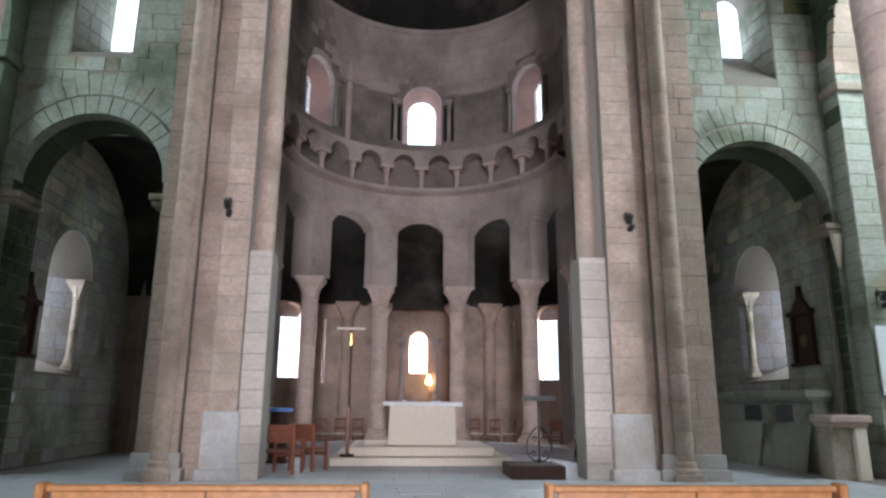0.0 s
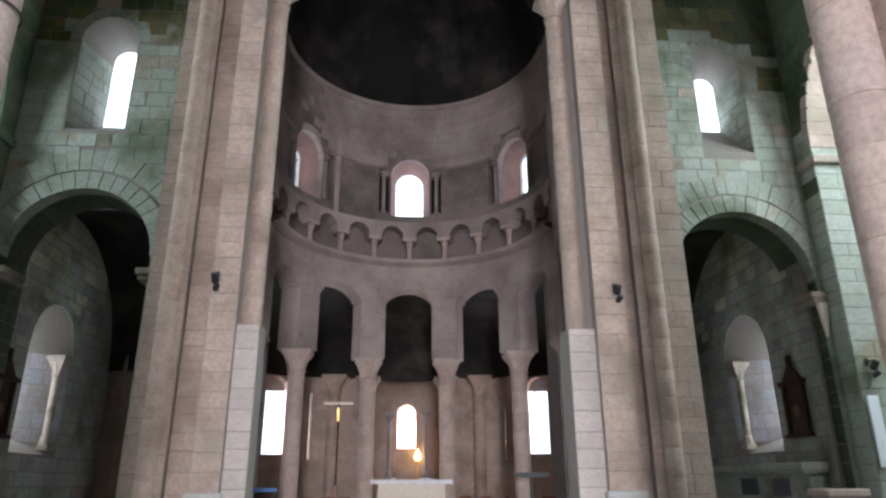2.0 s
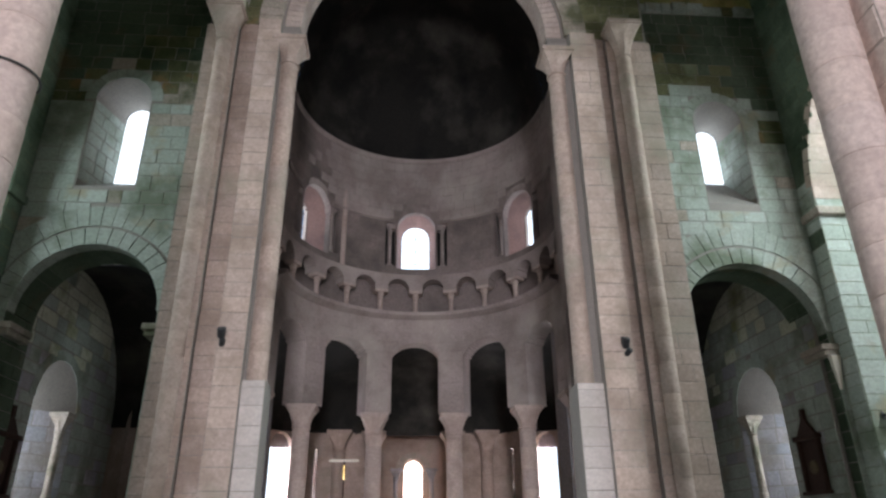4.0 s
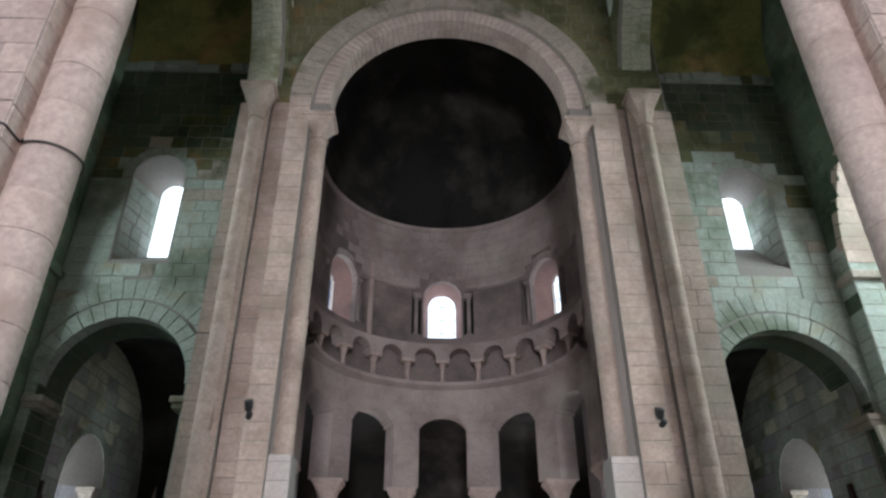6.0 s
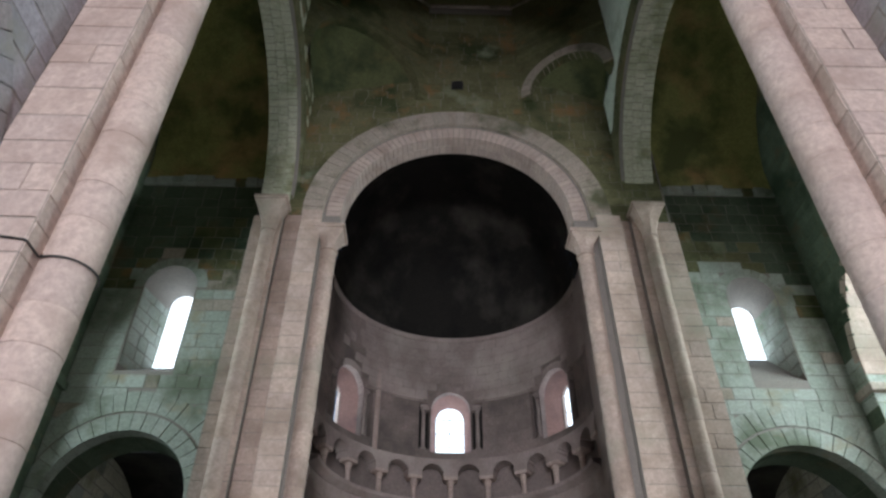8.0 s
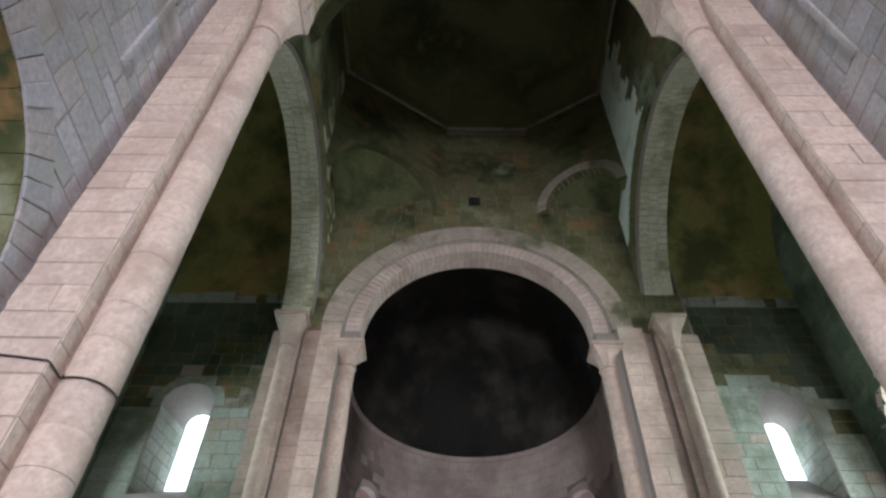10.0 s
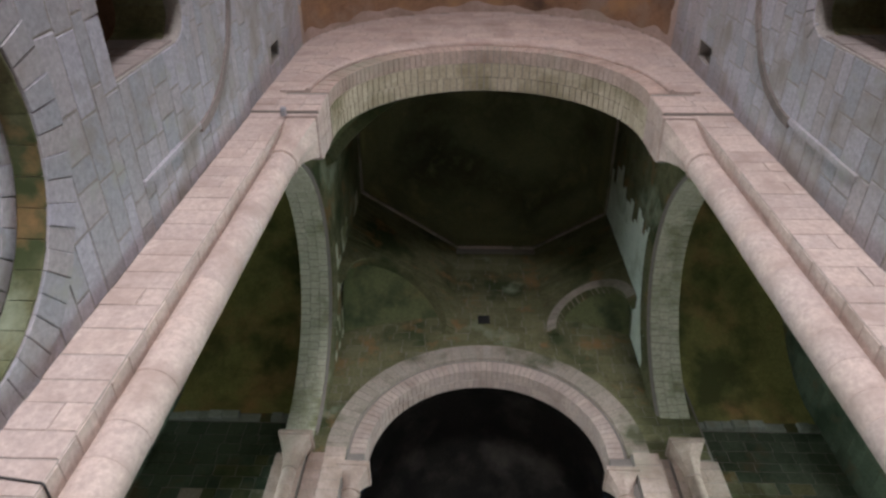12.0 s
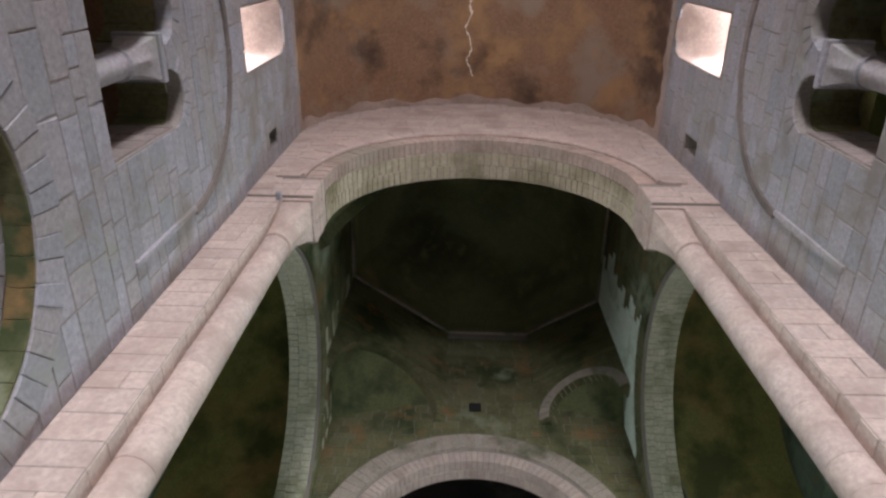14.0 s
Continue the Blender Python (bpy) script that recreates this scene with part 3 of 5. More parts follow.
# ---------- transepts ----------
def transept(side, sg, x0, x1, cc, cr, cs, wf, wb):
    """An arm's east wall with chapel arch and window; wf: window front (u0, u1, sill, spring), wb: at the glass."""
    m = place("east", TY)
    s = slab(Shape(), gated(x0, x1, 0, 15.3, [arch(cc - cr - .03, cc + cr + .03, 0, cs)]), [arch(*wf)], 1.15, m, backs=[arch(*wb)])
    w = setting("wall_transept_" + side, "weathered greenish ashlar wall with chapel arch and window", "wall", MORTAR, s)
    ring(w, m, cc, cs, cr, cr + .40, -.05, .30, STONE_GREEN, size=.27, joint=.012)
    # soffit and jambs take the dark stone: the arch's inner shade as colour
    ring(w, m, cc, cs, cr - .005, cr + .3, .31, 1.12, STONE_GREEN_SHADE, size=.33, name="soffit_stone")
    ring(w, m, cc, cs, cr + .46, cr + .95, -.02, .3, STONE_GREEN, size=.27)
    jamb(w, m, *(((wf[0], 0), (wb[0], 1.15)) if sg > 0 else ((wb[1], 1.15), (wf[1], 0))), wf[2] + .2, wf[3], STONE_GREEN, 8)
    jamb(w, m, (cc - cr - .02, 0), (cc - cr - .02, 1.15), 0, cs, STONE_GREEN_SHADE, 18)
    jamb(w, m, (cc + cr + .02, 1.15), (cc + cr + .02, 0), 0, cs, STONE_GREEN_SHADE, 19)
    wc, wr = (wf[0] + wf[1]) / 2, (wf[1] - wf[0]) / 2
    ring(w, m, wc, wf[3], wr + .01, wr + .27, -.015, .1, STONE_GREEN, size=.2)
    return w, m


wt_n, m_n = transept("north", 1, -13.5, -4.75, -6.60, 1.53, 6.0, (-7.37, -6.05, 9.0, 11.4), (-7.06, -6.38, 9.7, 11.55))
wt_s, m_s = transept("south", -1, 6.4, 15, 8.14, 1.65, 5.75, (7.62, 8.88, 9.0, 11.4), (8.1, 8.75, 10.2, 11.5))

for side, x0, x1, tx, tt, mm in (("north", -13.5, -4.75, TX0, -.8, "east"), ("south", 6.4, 15, TX1, .8, "east")):
    # barrel vault
    vs = [(x, 9.65 + 4.4 * math.cos(radians(6 * i)), 15.3 + 4.4 * math.sin(radians(6 * i))) for x in (x0, x1) for i in range(31)]
    setting("ceiling_transept_" + side, "dark mossy plaster barrel vault", "ceiling", MOSS, Shape().add(vs, [(i, i + 1, 32 + i, 31 + i) for i in range(30)]), True)
    # cross arch
    pm = place("north", TX0) if side == "north" else place("south", TX1)
    sg = 1 if side == "north" else -1
    s = slab(Shape(), gated(*sorted((sg * 5.25, sg * 14.0)), 0, 20, [arch(*sorted((sg * 5.85, sg * 13.45)), 0, 8.9, 30)]), [], .8, pm)
    setting("wall_cross_arch_" + side, "shaded stone cross arch of the transept", "wall", STONE_MOSS, s)
    # west wall and end wall
    s = slab(Shape(), rect(x0, x1, 0, 15.3), [arch(11.6, 13.2, 4.5, 8.5)] if side == "south" else [], .8, Matrix.Translation((0, 4.45, 0)))
    setting("wall_transept_west_" + side, "plain ashlar west wall of the transept", "wall", STONE_GREEN, s)
    xe = x0 if side == "north" else x1
    pm = place("north", xe) if side == "north" else place("south", xe)
    s = slab(Shape(), rect(*sorted((sg * 4, sg * 15.2)), 0, 20), [arch(*sorted((sg * 7.6, sg * 11.6)), 5.5, 10.5)], .8, pm)
    setting("wall_end_" + side, "stone end wall of the transept with a tall window", "wall", STONE_GREEN, s)


# ---------- nave ----------
for side, kind, px, sg, gz, gy, wz in (("north", "north", NX0, 1, 8.95, 1.30, 14.3), ("south", "south", NX1, -1, 9.3, 1.28, 14.75)):
    m = place(kind, px)
    gate = arch(*sorted((sg * .1, sg * 4.0)), 0, 5.45, 24)
    twin = arch(.30, 1.13, gz, gz + 1.95, 14)[:-1] + arch(1.47, 2.28, gz, gz + 1.95, 14)[1:]
    holes = [[(sg * u, v) for u, v in twin],
             arch(*sorted((sg * .93, sg * 2.12)), wz, wz + 2.6, 16), rect(*sorted((sg * 3.55, sg * 3.88)), 15.3, 16.1)]
    # unseen windows further west, added for the lamps there
    more = [arch(*sorted((sg * y, sg * (y + 1.3))), wz, wz + 2.4, 12) for y in (-5.2, -10.5, -15.5)]
    if side == "north":
        holes[-1] = rect(3.55, 3.88, 15.45, 16.25)
    backs = holes[:1] + [arch(*sorted((sg * 1.05, sg * 2.0)), wz + .2, wz + 1.5, 16)] + holes[2:]
    s = slab(Shape(), gated(*sorted((sg * -19.0, sg * 5.25)), 0, 18.5, [gate]), holes + more, .95, m, backs=backs + more)
    w = setting("wall_nave_" + side, "pale grey ashlar nave wall with gallery openings", "wall", MORTAR, s)
    if side == "north":
        wn_n, mn_n = w, m
    else:
        wn_s, mn_s = w, m
# nave vault
VR = (NX1 - NX0) / 2
VZ, VH = 18.0, 4.02             # springing and rise
vs = [(NC + (VR + .02) * math.cos(radians(5 * i)), y, VZ + VH * math.sin(radians(5 * i))) for y in (-19, 4.3) for i in range(37)]
setting("ceiling_nave", "red-brown flaking plaster barrel vault with a crack", "ceiling", VAULT, Shape().add(vs, [(i, i + 1, 38 + i, 37 + i) for i in range(36)]), True)
# west end; the doorway is added for the low lamp
s = slab(Shape(), gated(-NX1 - 5, -NX0 + 5, 0, 23, [arch(-NC - 1.4, -NC + 1.4, 0, 2.8)]), [arch(-NC - 1.6, -NC + 1.6, 8.5, 14.5)], .9, place("west", -19))
setting("wall_west_end", "plain west wall of the nave with window and added doorway", "wall", STONE_GREY, s)
# aisles and galleries
for side, xa, xb in (("north", -8.6, NX0 - .95), ("south", NX1 + .95, 9.5)):
    xo = xa if side == "north" else xb
    setting("wall_aisle_" + side, "plain stone outer aisle wall", "wall", STONE_GREY, Shape().box(xo - .4, xo + .4, -19, 4.45, 0, 23.6))
    setting("ceiling_aisle_" + side, "stone aisle vault under the gallery", "ceiling", STONE_GREY, Shape().box(xa, xb, -19, 4.45, 8.3, 8.7))
    vs = [((xa + xb) / 2 + (xb - xa) / 2 * math.cos(radians(9 * i)), y, 11.3 + 2.2 * math.sin(radians(9 * i))) for y in (-19, 4.45) for i in range(21)]
    setting("ceiling_gallery_" + side, "brown stained plaster vault of the gallery", "ceiling", VAULT if side == "north" else MOSS, Shape().add(vs, [(i, i + 1, 22 + i, 21 + i) for i in range(20)]))

# ---------- crossing dome ----------
OX, OY = (CX0 + CX1) / 2, (WY1 + EY) / 2
EW, EE = -.30, 2.70             # the dome's east side
octo = [(CX1, 6.80), (CX1, 11.85), (EE, EY), (EW, EY), (CX0, 11.05), (CX0, 7.60), (EW, WY1), (EE, WY1)]
octo = [(x - OX, y - OY) for x, y in octo]
DZ = 23.6                       # foot of the dome
s = Shape()
rows_ = 10
vs = []
for j in range(rows_ + 1):
    a = radians(90 * j / rows_)
    for x, y in octo:
        vs.append((OX + x * math.cos(a), OY + y * math.cos(a), DZ + 4.6 * math.sin(a)))
s.add(vs, [(j * 8 + i, j * 8 + (i + 1) % 8, (j + 1) * 8 + (i + 1) % 8, (j + 1) * 8 + i) for j in range(rows_) for i in range(8)])
setting("ceiling_dome", "dark green-stained eight-sided dome over the crossing", "ceiling", DOME, s)
for i, (kx, ky) in ((1, (CX1, EY)), (3, (CX0, EY)), (5, (CX0, WY1)), (7, (CX1, WY1))):
    (xa, ya), (xb, yb) = octo[i], octo[(i + 1) % 8]
    dx, dy = xb - xa, yb - ya
    ln = math.hypot(dx, dy)
    mm = Matrix.Translation((OX + (xa + xb) / 2, OY + (ya + yb) / 2, 0)) @ pose(0, 0, 0, 0, 0, math.degrees(math.atan2(dy, dx)) + 180)
    hw = ln / 2 - .32
    s = slab(Shape(), gated(-ln / 2, ln / 2, 18.3, DZ + .1, [arch(-hw, hw, 18.3, 18.5)]), [], .35, mm)
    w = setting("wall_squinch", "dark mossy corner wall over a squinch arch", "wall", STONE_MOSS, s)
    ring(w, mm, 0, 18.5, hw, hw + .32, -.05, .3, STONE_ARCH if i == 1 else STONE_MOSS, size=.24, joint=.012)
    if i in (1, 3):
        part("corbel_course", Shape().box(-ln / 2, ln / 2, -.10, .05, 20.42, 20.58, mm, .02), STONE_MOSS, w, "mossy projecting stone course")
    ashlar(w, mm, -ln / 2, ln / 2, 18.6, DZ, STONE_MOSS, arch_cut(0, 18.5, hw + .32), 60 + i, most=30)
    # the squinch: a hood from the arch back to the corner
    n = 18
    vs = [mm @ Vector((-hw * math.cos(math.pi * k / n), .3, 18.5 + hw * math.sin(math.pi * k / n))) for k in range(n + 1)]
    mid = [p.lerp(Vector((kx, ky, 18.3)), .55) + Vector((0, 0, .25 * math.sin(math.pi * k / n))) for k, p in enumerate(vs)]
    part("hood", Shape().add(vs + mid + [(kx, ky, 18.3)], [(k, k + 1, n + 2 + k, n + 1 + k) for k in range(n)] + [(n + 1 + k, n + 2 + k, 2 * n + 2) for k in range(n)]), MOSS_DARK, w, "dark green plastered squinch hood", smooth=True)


s = Shape()
for i in range(8):
    (xa, ya), (xb, yb) = octo[i], octo[(i + 1) % 8]
    ln = math.hypot(xb - xa, yb - ya)
    mm = Matrix.Translation((OX + (xa + xb) / 2, OY + (ya + yb) / 2, DZ - .05)) @ pose(0, 0, 0, 0, 0, math.degrees(math.atan2(yb - ya, xb - xa)) + 180)
    s.box(-ln / 2 - .05, ln / 2 + .05, -.10, .1, 0, .14, mm, .03)
setting("trim_dome", "ochre-stained stone string course round the dome foot", "trim", STONE_ARCH, s)
# unseen lid, added to stop sky light leaking in over the corners
setting("ceiling_attic", "unseen dark lid shutting out the sky above the vaults", "ceiling", DARKWOOD, Shape().box(-16, 18, -21, 32, 28.6, 28.8))

# ---------- daylight at the windows, and added lamps ---
def east_window(name, x, y, z, w, h, watts, yaw=0.0, colour=(.95, .95, 1.0)):
    return window_light(name, pose(x, y, z, -90, 0, -yaw), w, h, watts, colour)


for _a, _w in ((0, 70), (-57.5, 28), (57.5, 28)):
    east_window("daylight", AX + (AR + .99) * math.sin(radians(_a)), AY + (AR + .99) * math.cos(radians(_a)), 11.3, 1.0, 2.6, _w, _a)
for _a in AMB_WIN:
    east_window("daylight", AX + (OR + .8) * math.sin(radians(_a)), AY + (OR + .8) * math.cos(radians(_a)), 3.7, .9, 3.0, 560, _a)
east_window("daylight", .89, 29.25, 3.4, .7, 1.8, 380, 0, (1, .9, .85))
window_light("daylight", pose(AX - OR - 1.05, 17.1, 3.7, 0, -90, 0), 2.6, .8, 85, (.85, .95, 1))
window_light("daylight", pose(AX + OR + 1.05, 17.1, 3.7, 0, 90, 0), 2.6, .8, 85, (.85, .95, 1))
east_window("daylight", -6.78, 15.1, 10.8, .66, 2.3, 16, 0, (.75, .92, 1))
east_window("daylight", 8.42, 15.1, 11.0, .64, 1.9, 16, 0, (.75, .92, 1))
window_light("daylight", pose(NC, -18.6, 12.5, 90, 0, 0), 3.2, 7, 1900, (.97, .93, 1))
window_light("daylight", pose(-13.2, 9.6, 10.6, 0, -90, 0), 3, 4, 1300, (.84, 1, 1))
window_light("daylight", pose(14.7, 9.6, 10.6, 0, 90, 0), 3, 4, 2100, (.84, 1, 1))
window_light("daylight", pose(NX0 - .93, 1.52, 15.5, 0, -90, 0), 1.8, .9, 140, (.97, .95, 1))
window_light("daylight", pose(NX1 + .93, 1.52, 15.95, 0, 90, 0), 1.8, .9, 185, (.97, .95, 1))

# lamps added inside the galleries, whose outer walls have no windows
window_light("daylight", pose(-8.1, 0, 10.2, 0, -90, 0), 1.0, 1.6, 12, (1, .85, .7))
window_light("daylight", pose(9.0, 0, 10.4, 0, 90, 0), 1.0, 1.6, 9, (.9, 1, .8))
# unseen transept west window, added to light the south respond
window_light("daylight", pose(12.4, 4.6, 7.0, 90, 0, 0), 1.5, 4.5, 420, (.95, .97, 1))
# added lamps in those slits brighten the ambulatory
for _a in AMB_LIT_EDGE:
    east_window("daylight", AX + (OR + .8) * math.sin(radians(_a)), AY + (OR + .8) * math.cos(radians(_a)), 3.4, .24, 2.4, 150, _a)
# unseen nave windows, added to light nave walls and west piers
for _y in (-4.55, -9.85, -14.85):
    window_light("daylight", pose(NX0 - .9, _y, 15.9, 0, -90, 0), 2.8, 1.2, 165, (.97, .96, 1))
    window_light("daylight", pose(NX1 + .9, _y, 16.3, 0, 90, 0), 2.8, 1.2, 165, (.97, .96, 1))
window_light("daylight", pose(NC, -18.7, 1.9, 90, 0, 0), 2.6, 3.4, 1750, (.97, .96, 1)).data.spread = radians(85)  # added unseen lamp for altar and floor, beam kept off the crossing

# bright overcast sky just outside each window
SKYGLOW = bpy.data.materials.new("sky_glow")
SKYGLOW.use_nodes = True
_e = SKYGLOW.node_tree.nodes.new("ShaderNodeEmission")
_e.inputs[0].default_value, _e.inputs[1].default_value = (.90, .96, 1.0, 1), 3.6
SKYGLOW.node_tree.links.new(_e.outputs[0], SKYGLOW.node_tree.nodes["Material Output"].inputs[0])


def sky_panel(x, y, z, w, h, yaw=0.0):
    ob = thing("backdrop", "bright white daylight sky outside a window", "sky", SKYGLOW, Shape().box(-w / 2, w / 2, 0, .02, -h / 2, h / 2), "structure", at=pose(x, y, z, 0, 0, -yaw))
    return ob


for _a in APSE_GLASS:
    sky_panel(AX + (AR + 1.7) * math.sin(radians(_a)), AY + (AR + 1.7) * math.cos(radians(_a)), 11.4, 2.6, 3.4, _a)
for _a in AMB_WIN:
    sky_panel(AX + (OR + 1.3) * math.sin(radians(_a)), AY + (OR + 1.3) * math.cos(radians(_a)), 3.7, 2.2, 4.4, _a)
for _a in AMB_LIT_EDGE:
    sky_panel(AX + (OR + 1.2) * math.sin(radians(_a)), AY + (OR + 1.2) * math.cos(radians(_a)), 3.5, .9, 3.6, _a)
sky_panel(.89, 29.8, 3.4, 2.6, 3.6)
sky_panel(AX - OR - 1.7, 17.1, 3.7, 3, 4, -90)
sky_panel(AX + OR + 1.7, 17.1, 3.7, 3, 4, 90)
sky_panel(-6.78, 15.9, 10.9, 2.6, 4.0)
sky_panel(8.42, 15.9, 11.1, 2.6, 3.6)
sky_panel(NX0 - 1.5, 1.52, 16.6, 4, 7, -90)
sky_panel(NX1 + 1.5, 1.52, 17.0, 4, 7, 90)

# ---------- piers ----------
def pier(name, label, x0, x1, y0, y1, z0, z1, material, west=True, inner=None, seed=1, most=150, course=(.30, .42), length=(.4, .8), plinth=0.0):
    """A rectangular pier faced with ashlar on its west side and on an inner side (north or south face)."""
    p = thing(name, label, "pier", MORTAR, Shape().box(x0, x1, y0, y1, z0, z1), "structure")
    if west:
        ashlar(p, place("east", y0), x0, x1, z0 + plinth, z1, material, seed=seed, most=most, course=course, length=length, joint=.008)
    if inner == "+x":
        ashlar(p, place("north", x1), y0, y1, z0 + plinth, z1, material, seed=seed, most=most, course=course, length=length, joint=.008)
    if inner == "-x":
        ashlar(p, place("south", x0), -y1, -y0, z0 + plinth, z1, material, seed=seed, most=most, course=course, length=length, joint=.008)
    if plinth:
        part("plinth", Shape().box(x0 - .06, x1 + .06, y0 - .07, y1, z0, z0 + plinth, None, .02).box(x0 - .12, x1 + .12, y0 - .14, y1, z0, z0 + .22, None, .02), STONE_PLINTH, p)
    return p


# west crossing piers towards the nave
pier("pier_nave_north", "lit pinkish limestone pilaster of the crossing pier", NX0, -3.40, 4.30, 5.22, 0, 13.56, STONE_WARM, True, "+x", 3, 200)
pier("pier_nave_south", "lit pinkish limestone pilaster of the crossing pier", 4.22, NX1, 4.30, 5.22, 0, 13.56, STONE_WARM, True, "-x", 4, 200)
drum_column("nave_column", "tall pinkish limestone half column of stacked drums", -3.24, 4.74, .25, 0, 13.56, STONE_WARM, (.33, .5), 5, 24, cap_h=1.15, cap_out=.15)
drum_column("nave_column", "tall pinkish limestone half column of stacked drums", 4.06, 4.74, .25, 0, 13.56, STONE_WARM, (.33, .5), 6, 24, cap_h=1.15, cap_out=.15)

# east crossing piers: shaft for the side arch, pilaster, inner shaft
for nm, xs in (("north", (-4.75, -4.28, -3.98, -3.50, -2.95, -2.72)), ("south", (6.40, 5.64, 5.24, 4.96, 4.30, 3.96))):
    o, sh, a, b, c, inn = xs
    x0, x1 = sorted((o, a))
    pier("pier_back_" + nm, "warm limestone side pilaster of the choir pier", x0, x1, EY - .18, EY, 0, 13.2, STONE_TAN, True, None, 11, 80, plinth=.5)
    x0, x1 = (b, c) if nm == "north" else (c, b)
    pier("pier_choir_" + nm, "warm limestone pilaster beside the choir arch", x0, x1, EY - .22, EY, 0, 13.4, STONE_TAN, True, None, 12, 80, plinth=1.25)
    x0, x1 = sorted((a, b))
    ashlar(wall_east, place("east", EY), x0, x1, 0, 13.4, STONE_TAN, seed=13, most=40, length=(.3, .6))
    x0, x1 = (c, -2.5) if nm == "north" else (3.74, c)
    pier("pier_quoin_" + nm, "pale repaired limestone corner of the choir pier", x0, x1, EY - .1, EY + .6, 0, 4.4, STONE_QUOIN, True, None, 14, 60, length=(.5, .8))
    drum_column("choir_shaft", "slender warm limestone shaft on the choir pier", inn, EY + .1, .21, 4.4, 12.9, STONE_TAN, (.4, .6), 15, 18, base=False, cap_h=.5, cap_out=.16)
    drum_column("crossing_shaft", "slender warm limestone shaft carrying the side arch", sh, EY - .2, .175, 0, 13.58, STONE_TAN, (.45, .7), 16, 18, cap_h=.75, cap_out=.22)

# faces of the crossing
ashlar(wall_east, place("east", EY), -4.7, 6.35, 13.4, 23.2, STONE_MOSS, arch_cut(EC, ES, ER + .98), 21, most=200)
ashlar(wall_west, place("east", WY0), NX0, NX1, 13.565, 22.2, STONE_WARM, joined(arch_cut(NC, WS, WR + .86, WR + .01), lambda v: [] if v < VZ else [(NX0 - 1, NC - VR * math.sqrt(max(1 - ((v - VZ) / VH) ** 2, .01))), (NC + VR * math.sqrt(max(1 - ((v - VZ) / VH) ** 2, .01)), NX1 + 1)]), 22, most=250, course=(.25, .34))
part("roll_moulding", Shape().tube([(NC + (WR + .43) * math.cos(radians(4 * i)), WY0 - .05, WS + (WR + .43) * math.sin(radians(4 * i))) for i in range(46)], .06, 10), STONE_WARM, wall_west, smooth=True)
jamb(wall_west, place("east", WY0), (NC - WR - .02, 0), (NC - WR - .02, 1.0), 13.565, WS, STONE_WARM, 23)
jamb(wall_west, place("east", WY0), (NC + WR + .02, 1.0), (NC + WR + .02, 0), 13.565, WS, STONE_WARM, 24)
# square vent over the choir arch: a black block put in for its dark inside
part("vent_hole", Shape().box(.48, .86, EY - .05, EY - .02, 18.85, 19.25), IRON, wall_east, "black block for the dark inside of a square vent hole")

# transept east walls: stones get mossier and, for the shade there, darker towards the vault
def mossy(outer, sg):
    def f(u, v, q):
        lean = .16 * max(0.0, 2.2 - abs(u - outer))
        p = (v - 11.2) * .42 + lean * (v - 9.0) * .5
        return STONE_GREEN_SHADE if q < p - .28 else STONE_MOSS if q < p + .12 else STONE_ARCH if q > .97 - .14 * max(0.0, 2.2 - abs(abs(u) - 5.6)) else None
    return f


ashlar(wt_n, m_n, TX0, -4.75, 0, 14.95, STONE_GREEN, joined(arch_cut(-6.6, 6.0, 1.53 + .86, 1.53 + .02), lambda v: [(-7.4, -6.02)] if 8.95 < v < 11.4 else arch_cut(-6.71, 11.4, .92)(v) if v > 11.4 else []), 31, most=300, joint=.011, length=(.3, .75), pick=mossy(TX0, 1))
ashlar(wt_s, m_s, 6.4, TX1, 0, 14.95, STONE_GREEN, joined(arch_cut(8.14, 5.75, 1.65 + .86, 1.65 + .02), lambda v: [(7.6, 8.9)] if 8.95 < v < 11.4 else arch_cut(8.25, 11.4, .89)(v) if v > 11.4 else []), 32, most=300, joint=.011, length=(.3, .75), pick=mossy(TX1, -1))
for w, x0, x1 in ((wt_n, TX0, -4.75), (wt_s, 6.4, TX1)):
    rnd = random.Random(7)
    x = x0
    while x < x1 - .1:
        b = min(x1, x + rnd.uniform(.28, .6))
        d = rnd.uniform(.06, .2)
        part("cornice_block", Shape().box(x + .01, b - .01, TY - d, TY + .02, 14.97, 15.27 - rnd.uniform(0, .05), None, .02), STONE_GREEN if rnd.random() < .55 else STONE_MOSS, w)
        x = b
# imposts of the chapel arches
for w, cc, cr, cs in ((wt_n, -6.6, 1.53, 6.0), (wt_s, 8.14, 1.65, 5.75)):
    for sg in (-1, 1):
        u = cc + sg * cr
        part("impost", Shape().box(u - .22, u + .22, TY - .12, TY + .8, cs - .42, cs - .28, None, .015).box(u - .17, u + .17, TY - .07, TY + .8, cs - .55, cs - .42, None, .02), STONE_ARCH, w)
part("pendant_stone", Shape().add([(9.70, TY - .14, 5.2), (9.92, TY - .14, 5.2), (9.92, TY, 5.2), (9.70, TY, 5.2), (9.80, TY - .06, 4.45), (9.84, TY - .06, 4.45), (9.84, TY, 4.45), (9.80, TY, 4.45)],
     [(0, 1, 2, 3), (0, 1, 5, 4), (1, 2, 6, 5), (2, 3, 7, 6), (3, 0, 4, 7), (4, 5, 6, 7)]), ALTAR, wt_s, "pale tapered corbel stone")
